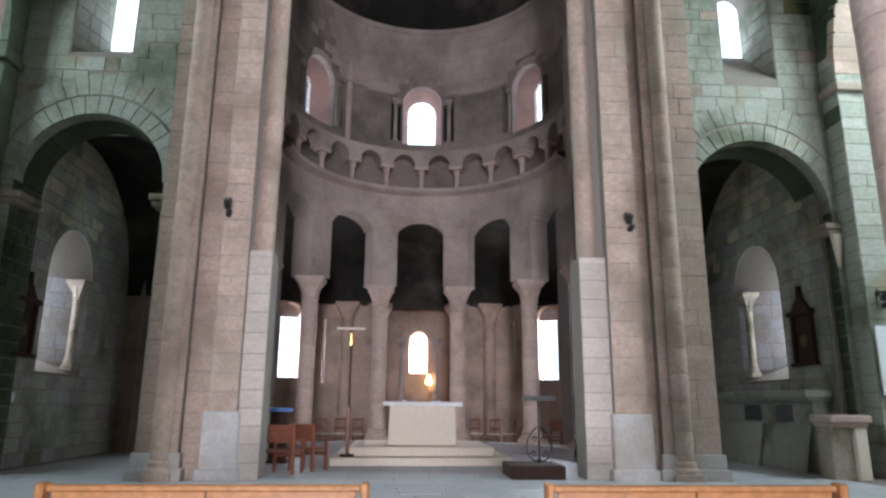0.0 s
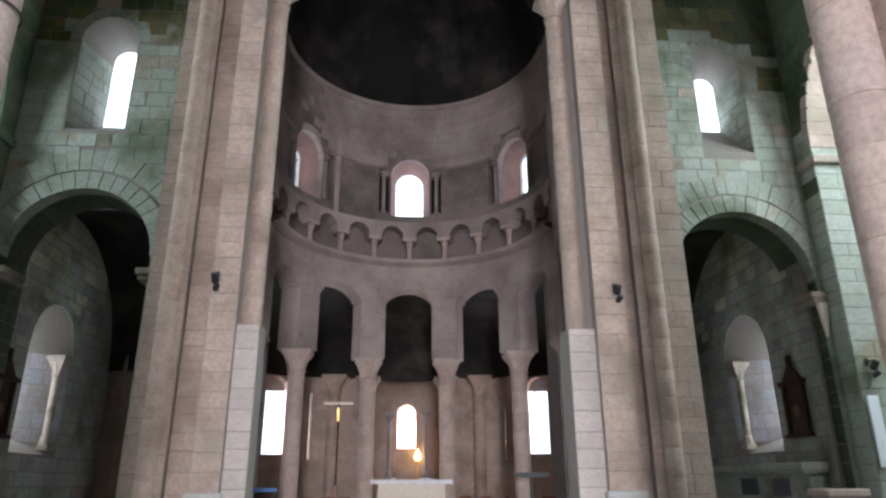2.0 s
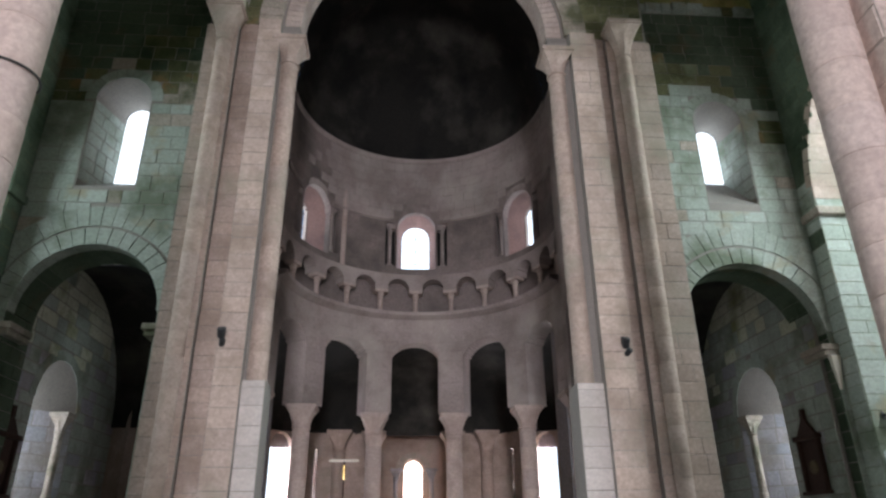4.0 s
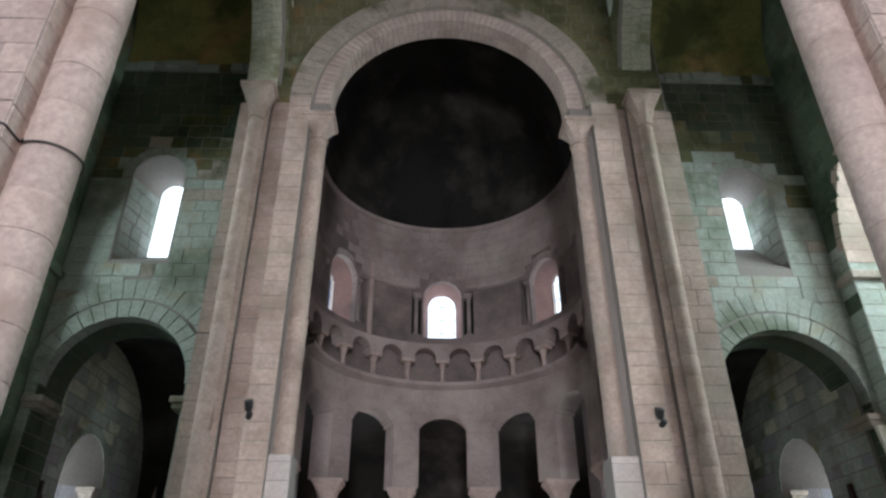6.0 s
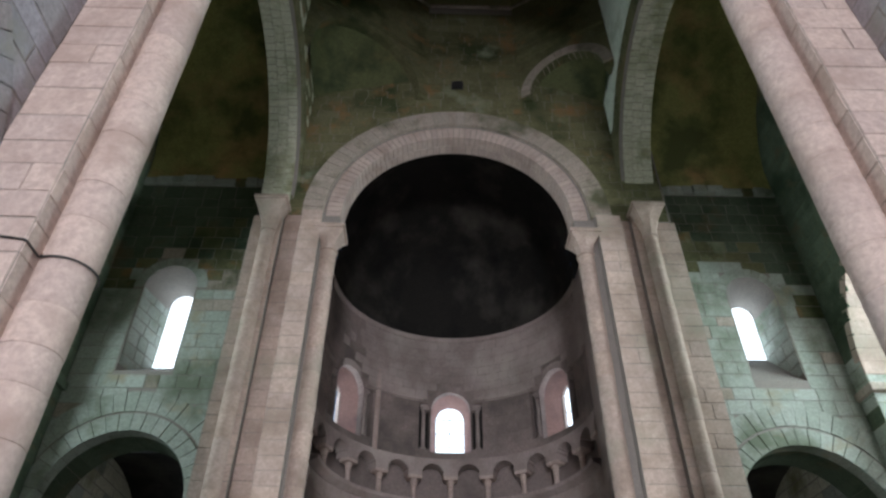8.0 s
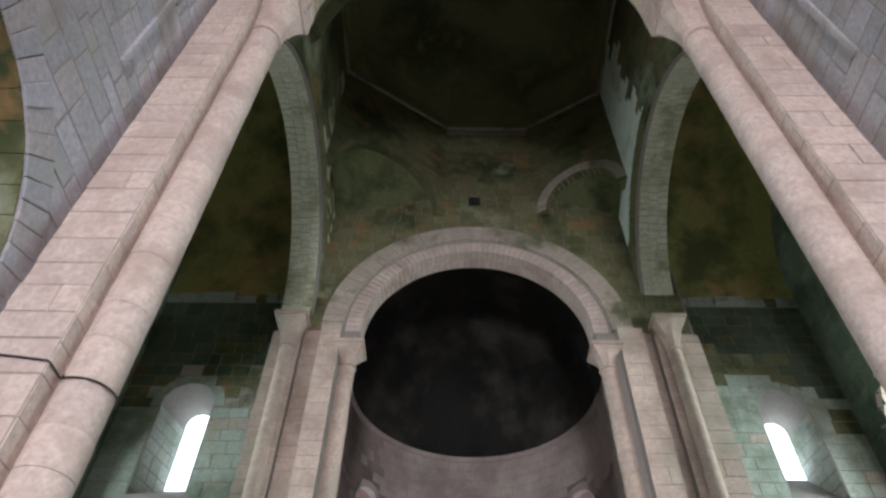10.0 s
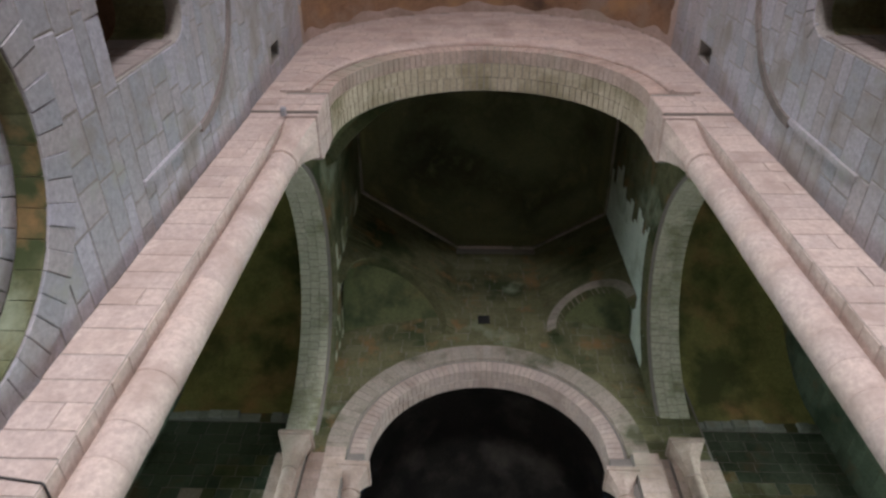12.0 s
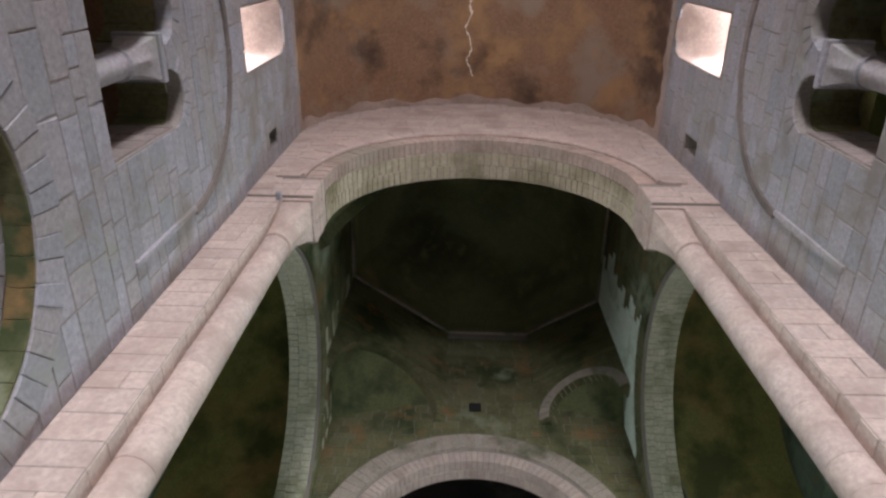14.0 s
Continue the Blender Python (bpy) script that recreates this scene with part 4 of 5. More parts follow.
# cross arch faces; shade is put in as dark stones, full height on the north
for side, kind, px, sg in (("north", "north", TX0, 1), ("south", "south", TX1, -1)):
    w = bpy.data.objects["wall_cross_arch_" + side]
    u0, u1 = sorted((sg * 5.3, sg * 14.0))
    ashlar(w, place(kind, px), u0, u1, 0, 18, STONE_GREEN, arch_cut(sg * 9.65, 8.9, 3.8), 41, most=120, pick=lambda u, v, q, low=(-9.0 if side == "north" else 7.5): STONE_GREEN_SHADE if q < (v - low) * .45 else None)
    ashlar(w, place("east", 13.45), *sorted((px, px - sg * .8)), 0, 9, STONE_GREEN_SHADE if side == "north" else STONE_GREEN, None, 42, most=60)
    ring(w, place(kind, px), sg * 9.65, 8.9, 3.77, 4.0, -.01, .81, STONE_GREEN_SHADE if side == "north" else STONE_TAN, size=.34)
    part("impost", Shape().box(*sorted((px + sg * .1, px - sg * .85)), 13.30, 14.0, 8.45, 8.65, None, .02), STONE_GREEN_SHADE if side == "north" else STONE_ARCH, w)
# side walls of the crossing above the arches; the lit strip is put in as pale stones
for side, kind, px, sg, c in (("north", "north", CX0, 1, 9.62), ("south", "south", CX1, -1, 9.75)):
    w = bpy.data.objects["wall_" + side]
    u0, u1 = sorted((sg * 5.3, sg * 13.4))
    ashlar(w, place(kind, px), u0, u1, 13.9, 23.6, STONE_MOSS, arch_cut(sg * c, 13.9, 3.75 + .5), 43, most=150, pick=(lambda u, v, q: STONE_SOFFIT if u > 10.4 and q < .4 else None) if side == "north" else lambda u, v, q: STONE_LIT if q < (-u - 9.3) / .7 and q < (v - 14.5) / 3 else None)

# apse stones
def bend(r):
    def f(u, v):
        a = u / r
        return Matrix.Translation((AX + r * math.sin(a), AY + r * math.cos(a), v)) @ pose(0, 0, 0, 0, 0, -math.degrees(a))
    return f


def bay_cut(v):
    out = []
    for k in (-2, -1, 0, 1, 2):
        c = AR * radians(BAY * k)
        out += [(c + s, c + e) for s, e in arch_cut(0, 6.77, .84)(v)]
    return out


def win_cut(v):
    out = []
    for a in APSE_WIN:
        c = AR * radians(a)
        if v < 12.0:
            out.append((c - 1.12, c + 1.12))
        elif v < 12.8:
            out += [(c + s, c + e) for s, e in arch_cut(0, 11.75, .98)(v)]
    return out


E90 = AR * radians(90)
ashlar(apse_low, None, -E90, E90, 5.22, 8.33, STONE_APSE, bay_cut, 51, most=200, bend=bend(AR), proud=.012, joint=.016)
ashlar(apse_high, None, -E90, E90, 9.98, 12.0, STONE_BROWN, win_cut, 52, most=200, bend=bend(AR + .02), proud=.012, joint=.003, length=(.28, .5))
ashlar(apse_high, None, -E90, E90, 12.1, 14.44, STONE_APSE, win_cut, 53, most=100, bend=bend(AR + .02), proud=.012, joint=.002, length=(.28, .5), pick=lambda u, v, q: STONE_BROWN if u < -3.2 and q < (-2.8 - u) * .5 else None)
for a in APSE_WIN:
    mm = bend(AR + .02)(AR * radians(a), 0)
    ring(apse_high, mm, 0, 11.72, .68, .92, -.03, .2, STONE_APSE, size=.16)
    for sg in (-1, 1):
        # dark sheet puts in the niche's shade and stops light from behind
        part("niche_back", Shape().box(sg * .93 - .19, sg * .93 + .19, .19, .22, 10.25, 12.0, mm), DARK_PLASTER, apse_high, "niche back with the recess's shade in its dark colour")
        q = mm @ Matrix.Translation((sg * .94, .10, 10.3))
        cs = thing("window_shaft", "small stone shaft in a dark recess beside an apse window", "column", group="shafts beside the apse windows")
        part("base", Shape().box(-.1, .1, -.1, .1, 0, .1, q, .01), STONE_APSE, cs)
        part("shaft", Shape().lathe([(.07, .1), (.065, 1.3)], q, 12), STONE_APSE, cs, smooth=True)
        part("capital", Shape().lathe([(.065, 1.3), (.08, 1.32), (.07, 1.36), (.11, 1.55)], q, 12).box(-.13, .13, -.13, .13, 1.55, 1.65, q, .01), STONE_APSE, cs, smooth=True)
# glazing bars and panes
def glazing(name, m, w, h, bars, label):
    g = thing(name, label, "window", LEAD, Shape().box(-w / 2, w / 2, 0, .02, 0, .03, m), "structure")
    part("pane", Shape().box(-w / 2, w / 2, 0, .006, .03, h, m), GLASS, g).visible_shadow = False
    for i in range(bars):
        z = h * (i + 1) / (bars + 1)
        part("glazing_bar", Shape().box(-w / 2, w / 2, -.01, .015, z - .012, z + .012, m), LEAD, g)
    part("glazing_bar", Shape().box(-.012, .012, -.01, .015, 0, h, m), LEAD, g)


for a in APSE_GLASS:
    glazing("window_apse", bend(AR + .9)(((AR + .9) * radians(a)), 10.22), 1.2, 2.05, 3, "leaded apse window bright with daylight")
for a in AMB_WIN:
    part("tympanum", Shape().box(-.45, .45, 0, .1, 4.66, 5.25, Matrix.Translation((AX + (OR + .4) * math.sin(radians(a)), AY + (OR + .4) * math.cos(radians(a)), 0)) @ pose(0, 0, 0, 0, 0, -a), .01), STONE_GREY, wall_amb, "grey stone slab closing the window head")
    glazing("window_ambulatory", Matrix.Translation((AX + (OR + .7) * math.sin(radians(a)), AY + (OR + .7) * math.cos(radians(a)), 2.2)) @ pose(0, 0, 0, 0, 0, -a), 1.0, 3.1, 4, "tall leaded ambulatory window bright with daylight")

# small blind arcade colonnettes
for k in range(-5, 6):
    a = 17.0 * k
    q = bend(AR + .14)((AR + .14) * radians(a), 8.53)
    cs = thing("colonnette", "short stone colonnette of the blind arcade", "column", group="colonnettes of the blind arcade")
    part("base", Shape().box(-.13, .13, -.13, .13, 0, .09, q, .01), STONE_WARM, cs)
    part("shaft", Shape().lathe([(.085, .09), (.08, .52)], q, 12), STONE_WARM, cs, smooth=True)
    part("capital", Shape().lathe([(.085, .52), (.10, .54), (.09, .57), (.13, .74)], q, 12).box(-.23, .23, -.17, .2, .74, .85, q, .012), STONE_WARM, cs, smooth=True)

# arcade columns
for k in (-85, -51, -17, 17, 51, 85):
    a = radians(k)
    drum_column("arcade_column", "round limestone apse column with carved capital", AX + (AR + .36) * math.sin(a), AY + (AR + .36) * math.cos(a), .25, .3, 5.2, STONE_WARM, (.5, .8), 60 + k, 20, cap_h=.45, cap_out=.15)
setting("step_stylobate", "low stone kerb under the apse columns", "step", STONE_GREY, Shape().add(
    [(AX + r * math.sin(radians(a)), AY + r * math.cos(radians(a)), z) for r in (AR - .1, AR + .85) for z in (0, .3) for a in range(-92, 93, 4)],
    [(o + i, o + i + 1, p + i + 1, p + i) for o, p in ((0, 47), (47, 141), (141, 94)) for i in range(46)]))
# engaged columns on the ambulatory wall
for k in (-17.5, 19.0, -9, 10.5, -44, 46, -58, 60):
    a = radians(k)
    drum_column("wall_column", "engaged stone column on the ambulatory wall", AX + (OR - .12) * math.sin(a), AY + (OR - .12) * math.cos(a), .24, 0, 5.3, STONE_TAN, (.5, .8), round(160 + k), 16, cap_h=.5, cap_out=.18)
ashlar(wall_amb, None, -OR * radians(60), OR * radians(60), 0, 5.3, STONE_TAN, lambda v: [(OR * radians(q) - .5, OR * radians(q) + .5) for q in AMB_WIN if 2.2 < v < 5.25] + [(OR * radians(q) - .15, OR * radians(q) + .15) for q in AMB_LIT_EDGE if 2.2 < v < 4.8] + [(-1.6, 1.75)] * (v < 6), 46, most=150,
       bend=lambda u, v: Matrix.Translation((AX + OR * math.sin(u / OR), AY + OR * math.cos(u / OR), v)) @ pose(0, 0, 0, 0, 0, -math.degrees(u / OR)), proud=.012)

# nave wall faces
for w, m, sg, gz, wz in ((wn_n, mn_n, 1, 8.95, 14.3), (wn_s, mn_s, -1, 9.3, 14.75)):
    def cuts(v, sg=sg, gz=gz, wz=wz):
        out = arch_cut(sg * 2.05, 5.45, 2.24, 1.97)(v)
        if gz < v < gz + 1.95:
            out += [tuple(sorted((sg * .29, sg * 2.29)))]
        elif v >= gz + 1.95:
            out += arch_cut(sg * 1.875, gz + 1.95, .54)(v) + arch_cut(sg * .715, gz + 1.95, .54)(v)
        if wz < v < wz + 2.6:
            out.append(tuple(sorted((sg * .91, sg * 2.14))))
        elif v >= wz + 2.6:
            out += arch_cut(sg * 1.525, wz + 2.6, .6)(v)
        if abs(v - 15.78) < .42:
            out.append(tuple(sorted((sg * 3.54, sg * 3.89))))
        return out
    u0, u1 = sorted((sg * -2.6, sg * 4.3))
    ashlar(w, m, u0, u1, 3.0, 18.5, STONE_GREY, cuts, 71 + sg, most=300, course=(.22, .48), length=(.3, .9), joint=.020, near=lambda u, v: v > 6)
    ring(w, m, sg * 2.05, 5.45, 1.95, 2.38, -.03, .6, STONE_GREY, size=.24)
    ring(w, m, sg * 2.05, 5.45, 1.925, 1.948, .0, .28, STONE_MOSS, size=.3, name="soffit_stone")
    ring(w, m, sg * 2.05, 5.45, 1.72, 1.92, .28, .9, STONE_GREY, size=.3)
    for c in (1.875, .715):
        ring(w, m, sg * c, gz + 1.95, .41, .66, -.02, .2, STONE_GREY, size=.17)
        ring(w, m, sg * c, gz + 1.95, .38, .41, .22, .94, STONE_MOSS, size=.2, name="soffit_stone")
    ring(w, m, sg * 1.3, gz + 2.15, 2.26, 2.41, -.05, .05, STONE_BROWN, size=.42, name="label_stone")
    for e in (-1.0, 3.6):
        part("edge_roll", Shape().box(*sorted((sg * e - .05, sg * e + .05)), -.05, .03, gz + .1, gz + 2.15, m, .012), STONE_GREY, w)
    jamb(w, m, *(((2.265, .94), (2.265, .03)) if sg > 0 else ((-2.265, .03), (-2.265, .94))), gz, gz + 1.95, STONE_BROWN, 78)
    px = NX0 if sg > 0 else NX1
    drum_column("gallery_column", "short grey stone column between gallery openings", px - sg * .32, 1.30, .19, gz, gz + 1.95, STONE_GREY, (.5, .9), 77, 18, cap_h=.55, cap_out=.10)

# rendered splays of the nave windows
for m, sg, wz in ((mn_n, 1, 14.3), (mn_s, -1, 14.75)):
    pf = arch(*sorted((sg * .945, sg * 2.105)), wz + .015, wz + 2.59, 20)
    pb = arch(*sorted((sg * 1.065, sg * 1.985)), wz + .215, wz + 1.49, 20)
    n = len(pf)
    setting("trim_nave_window_splay", "pinkish splayed stone sides of a nave window", "trim", STONE_WARM, Shape().add(
        [m @ Vector((u, .01, v)) for u, v in pf] + [m @ Vector((u, .93, v)) for u, v in pb], [(i, (i + 1) % n, n + (i + 1) % n, n + i) for i in range(n)]))

# crack down the vault
rnd = random.Random(4)
pts, x = [], NC - .05
for i in range(40):
    y = 3.4 - i * .1
    x += rnd.uniform(-.07, .07)
    pts.append((x, y, VZ + VH * math.sqrt(1 - ((x - NC) / VR) ** 2) - .014))
s = Shape()
for i in range(len(pts) - 1):
    (xa, ya, za), (xb, yb, zb) = pts[i], pts[i + 1]
    wa, wb = .008 + .035 * rnd.random() ** 2, .008 + .035 * rnd.random() ** 2
    s.add([(xa - wa, ya, za), (xa + wa, ya, za), (xb + wb, yb, zb), (xb - wb, yb, zb), (xa - wa, ya, za + .02), (xa + wa, ya, za + .02), (xb + wb, yb, zb + .02), (xb - wb, yb, zb + .02)], [(0, 1, 2, 3), (0, 1, 5, 4), (3, 2, 6, 7)])
setting("trim_crack", "pale mortar repair along a crack in the vault", "trim", ALTAR, s)

# bare mortar margins of the flaking vault, along the arch and the wall heads
def margin(pts_a, pts_b):
    n = len(pts_a)
    setting("trim_vault_margin", "pale bare margin of the flaking vault plaster", "trim", STONE_TAN, Shape().add(pts_a + pts_b, [(i, i + 1, n + i + 1, n + i) for i in range(n - 1)]))


def on_vault(a, y):
    return (NC + (VR - .004) * math.cos(radians(a)), y, VZ + (VH - .02) * math.sin(radians(a)))


rnd = random.Random(12)
margin([on_vault(2 * i, 4.24) for i in range(91)], [on_vault(2 * i, 4.06 - .07 * math.sin(i * .31) - .05 * math.sin(i * .83 + 1) - .03 * rnd.random()) for i in range(91)])
for _s in (0, 180):
    _q = 1 if _s == 0 else -1
    margin([on_vault(_s, 4.2 - .1 * i) for i in range(80)], [on_vault(_s + _q * (5.2 + .9 * math.sin(i * .4) + .6 * math.sin(i * 1.1) + .4 * rnd.random()), 4.2 - .1 * i) for i in range(80)])

# floor slabs
ashlar(fl, None, -8, 9, 6.2, 21, FLOOR, None, 81, most=260, course=(.5, .7), length=(.6, 1.1), proud=.012, joint=.008, name="floor_slab",
       bend=lambda u, v: Matrix.Translation((u, v, 0)) @ pose(0, 0, 0, -90, 0, 0), near=lambda u, v: v > 9)

# ---------- furniture and fittings ----------
def pew(x0, x1, y):
    """A bench seen over its back: two ends, seat, back panels, top rail."""
    p = thing("pew", "varnished orange-brown wooden church pew", "pew", group="pews in the nave")
    n = 2
    for i in range(n):
        a, b = x0 + .06 + (x1 - x0 - .12) * i / n, x0 + .06 + (x1 - x0 - .12) * (i + 1) / n
        part("back_panel", Shape().box(a + .004, b - .004, y - .02, y + .015, .34, .77, None, .006), PEW, p)
    part("top_rail", Shape().box(x0 + .03, x1 - .03, y - .045, y + .035, .765, .812, None, .012), PEW, p)
    part("seat", Shape().box(x0 + .05, x1 - .05, y - .45, y - .03, .40, .44, None, .01), PEW, p)
    for x in (x0, x1):
        e = Shape().box(x - .03, x + .03, y - .46, y + .05, 0, .45, None, .008).box(x - .03, x + .03, y - .09, y + .05, .45, .83, None, .015)
        part("end_panel", e, PEW, p)
    return p


pew(-2.38, -.14, 5.16)
pew(1.19, 3.38, 5.12)

# altar platform
st = thing("altar_platform", "two low pale stone altar steps", "step", kind="structure")
part("step", Shape().box(-1.5, 2.8, 16.4, 20.3, 0, .19, None, .015), ALTAR, st)
part("step", Shape().box(-1.12, 2.45, 17.0, 20.3, .19, .40, None, .015), ALTAR, st)
al = thing("altar", "cream stone block altar on the steps", "altar")
part("body", Shape().add([(-.17, 17.85, .4), (1.60, 17.85, .4), (1.60, 18.85, .4), (-.17, 18.85, .4), (-.13, 17.9, 1.38), (1.56, 17.9, 1.38), (1.56, 18.8, 1.38), (-.13, 18.8, 1.38)],
     [(0, 1, 2, 3), (4, 5, 6, 7), (0, 1, 5, 4), (1, 2, 6, 5), (2, 3, 7, 6), (3, 0, 4, 7)]), ALTAR, al)
part("tabletop", Shape().box(-.29, 1.72, 17.72, 18.98, 1.38, 1.47, None, .012), ALTAR, al)
cl = Shape()
n = 44
vs, fs = [], []
for i in range(n + 1):
    x = -.31 + 2.05 * i / n
    w = .012 * math.sin(i * 1.7) + .006 * math.sin(i * 4.1)
    vs += [(x, 18.99, 1.485), (x, 17.71, 1.485), (x, 17.69 + w * .5, 1.46), (x, 17.69 + w, 1.385 + .012 * math.sin(i * .9)), (x, 17.705 + w, 1.385 + .012 * math.sin(i * .9))]
for i in range(n):
    for k in range(4):
        fs.append((i * 5 + k, i * 5 + k + 1, (i + 1) * 5 + k + 1, (i + 1) * 5 + k))
for sg, x in ((0, -.31), (n, 1.74)):
    o = len(vs)
    vs += [(x, 17.71, 1.485), (x, 18.99, 1.485), (x + (.01 if sg else -.01), 18.99, 1.36), (x + (.01 if sg else -.01), 17.71, 1.36)]
    fs.append((o, o + 1, o + 2, o + 3))
thing("altar_cloth", "white linen cloth lying on the altar", "cloth", LINEN, cl.add(vs, fs), smooth=True)
for x in (.25, 1.0, 1.15):
    d = thing("altar_dish", "small pale dish on the altar cloth", "dish")
    part("bowl", Shape().lathe([(.03, 0), (.05, .01), (.08, .035), (.082, .04), (.07, .036)], Matrix.Translation((x, 18.2, 1.485)), 16), WHITE, d, smooth=True)


def armchair(x, y, turn, w=.62, mat=REDWOOD):
    m = pose(x, y, 0, 0, 0, turn)
    c = thing("armchair", "reddish-brown wooden armchair with a solid back", "chair", group="armchairs in the choir")
    for sx in (-1, 1):
        for sy, h in ((-1, .66), (1, 1.0)):
            part("leg", Shape().box(sx * w / 2 - .03, sx * w / 2 + .03, sy * .24 - .03, sy * .24 + .03, 0, h, m, .006), mat, c)
        part("armrest", Shape().box(sx * w / 2 - .035, sx * w / 2 + .035, -.30, .24, .66, .70, m, .01), mat, c)
    part("seat", Shape().box(-w / 2, w / 2, -.27, .27, .43, .49, m, .012), mat, c)
    part("backrest", Shape().box(-w / 2 + .03, w / 2 - .03, .215, .255, .62, .98, m, .01), mat, c)
    part("rail", Shape().box(-w / 2, w / 2, -.255, -.225, .32, .38, m, .004), mat, c)
    return c


armchair(-2.25, 14.55, 165, .62)
armchair(-1.85, 15.3, 150, .6)
armchair(5.15, 21.9, -40, .62)
armchair(5.65, 21.3, -50, .62)


def spindle_chair(x, y, turn):
    m = pose(x, y, 0, 0, 0, turn)
    c = thing("rush_chair", "small brown wooden chair with a spindle back", "chair", group="chairs in the ambulatory")
    for sx in (-1, 1):
        part("leg", Shape().tube([m @ Vector((sx * .18, -.18, 0)), m @ Vector((sx * .17, -.17, .45))], .018, 8), REDWOOD, c)
        part("leg", Shape().tube([m @ Vector((sx * .18, .18, 0)), m @ Vector((sx * .17, .17, .45)), m @ Vector((sx * .17, .22, .97))], .018, 8), REDWOOD, c)
    part("seat", Shape().box(-.20, .20, -.20, .20, .43, .465, m, .012), ALTAR, c, "pale woven rush seat")
    for z in (.60, .90):
        part("back_rail", Shape().box(-.17, .17, .185, .215, z, z + .06, m, .006), REDWOOD, c)
    for k in (-.09, 0, .09):
        part("spindle", Shape().tube([m @ Vector((k, .2, .65)), m @ Vector((k, .205, .91))], .009, 6), REDWOOD, c)
    for z in (.15, .28):
        part("stretcher", Shape().tube([m @ Vector((-.18, -.18, z)), m @ Vector((.18, -.18, z))], .01, 6), REDWOOD, c)
    return c


for x, y, r in ((3.42, 24.0, 185), (4.0, 24.1, 250), (2.85, 24.3, 160), (-2.45, 23.6, 170), (-1.95, 23.9, 200), (-1.25, 23.4, 180), (-2.9, 23.0, 140)):
    spindle_chair(x, y, r)

# pedestal with a blue cover
pd = thing("pedestal_table", "dark wooden pedestal table with a blue round cover", "table")
m = Matrix.Translation((-2.82, 17.2, 0))
part("foot", Shape().box(-.24, .24, -.24, .24, 0, .08, m, .01), DARKWOOD, pd)
part("body", Shape().box(-.2, .2, -.2, .2, .08, 1.22, m, .012), DARKWOOD, pd)
part("cover", Shape().lathe([(.30, 1.22), (.31, 1.24), (.31, 1.29), (.29, 1.31)], m, 28), BLUE, pd, "pale blue round cloth cover", smooth=True)

# processional cross
cr = thing("standing_cross", "tall thin wooden cross on a stand", "cross")
part("foot", Shape().box(-1.27, -.95, 16.55, 16.87, .19, .25, None, .01), DARKWOOD, cr)
part("post", Shape().box(-1.15, -1.07, 16.67, 16.75, .25, 1.35, None, .008), REDWOOD, cr)
part("pole", Shape().box(-1.126, -1.094, 16.69, 16.73, 1.35, 3.24, None, .005), DARKWOOD, cr)
part("crossbar", Shape().box(-1.47, -.77, 16.69, 16.73, 3.21, 3.265, None, .008), ALTAR, cr, "pale wooden crossbar")
part("ornament", Shape().box(-1.15, -1.07, 16.64, 16.68, 2.80, 3.14, None, .015), BRASS, cr, "small gilt ornament")

# iron lectern on a dark base
le = thing("iron_lectern", "black wrought-iron lectern on a dark wooden base", "lectern")
part("base", Shape().box(2.28, 3.34, 13.35, 14.55, 0, .27, None, .02), DARKWOOD, le)
part("pole", Shape().lathe([(.05, .27), (.05, .32), (.022, .36), (.02, 1.52)], Matrix.Translation((2.98, 14.1, 0)), 12), IRON, le, smooth=True)
part("bookrest", Shape().box(2.66, 3.32, 13.92, 14.30, 1.52, 1.56, None, .008), IRON, le)
part("lip", Shape().box(2.66, 3.32, 13.90, 13.925, 1.50, 1.60, None, .004), IRON, le)
for sg in (-1, 1):
    big = [(2.98 + sg * (.04 + .22 * math.sin(radians(18 * i))), 14.1, .30 + .36 * (1 - math.cos(radians(15 * i)))) for i in range(11)]
    part("scroll", Shape().tube(big, .014, 8), IRON, le)
    part("scroll", Shape().tube([(2.98 + sg * (.12 + .07 * (1 - i / 30) * math.cos(radians(24 * i))), 14.1, .44 + .07 * (1 - i / 30) * math.sin(radians(24 * i))) for i in range(24)], .011, 8), IRON, le)
    part("scroll", Shape().tube([(2.98 + sg * (.09 + .06 * (1 - i / 30) * math.cos(radians(24 * i))), 14.1, .74 + .06 * (1 - i / 30) * math.sin(radians(24 * i))) for i in range(24)], .010, 8), IRON, le)


# spotlights on the piers
def spotlight(x, y, z, turn):
    m = pose(x, y, z, 0, 0, turn)
    s_ = thing("spotlight", "small black spotlight on a wall bracket", "spotlight", group="spotlights on the piers")
    part("bracket", Shape().box(-.03, .03, -.10, .0, .06, .10, m).box(-.05, .05, -.015, .0, .0, .16, m, .004), IRON, s_)
    part("lamp_body", Shape().lathe([(.05, -.10), (.075, -.06), (.075, .10), (.06, .12)], m @ Matrix.Translation((0, -.14, -.02)) @ pose(0, 0, 0, 35, 0, 0), 16), IRON, s_, smooth=True)
    part("lamp_body", Shape().lathe([(.04, -.08), (.06, -.05), (.06, .07), (.05, .09)], m @ Matrix.Translation((.03, -.12, -.2)) @ pose(0, 0, 0, 60, 0, 20), 16), IRON, s_, smooth=True)
    return s_


spotlight(-3.40, EY - .24, 5.28, 0)
spotlight(4.76, EY - .24, 5.18, 0)
spotlight(10.20, 13.43, 3.72, 25)

# white panel heater in the transept
ph = thing("panel_heater", "tall white panel heater on the stone respond", "heater")
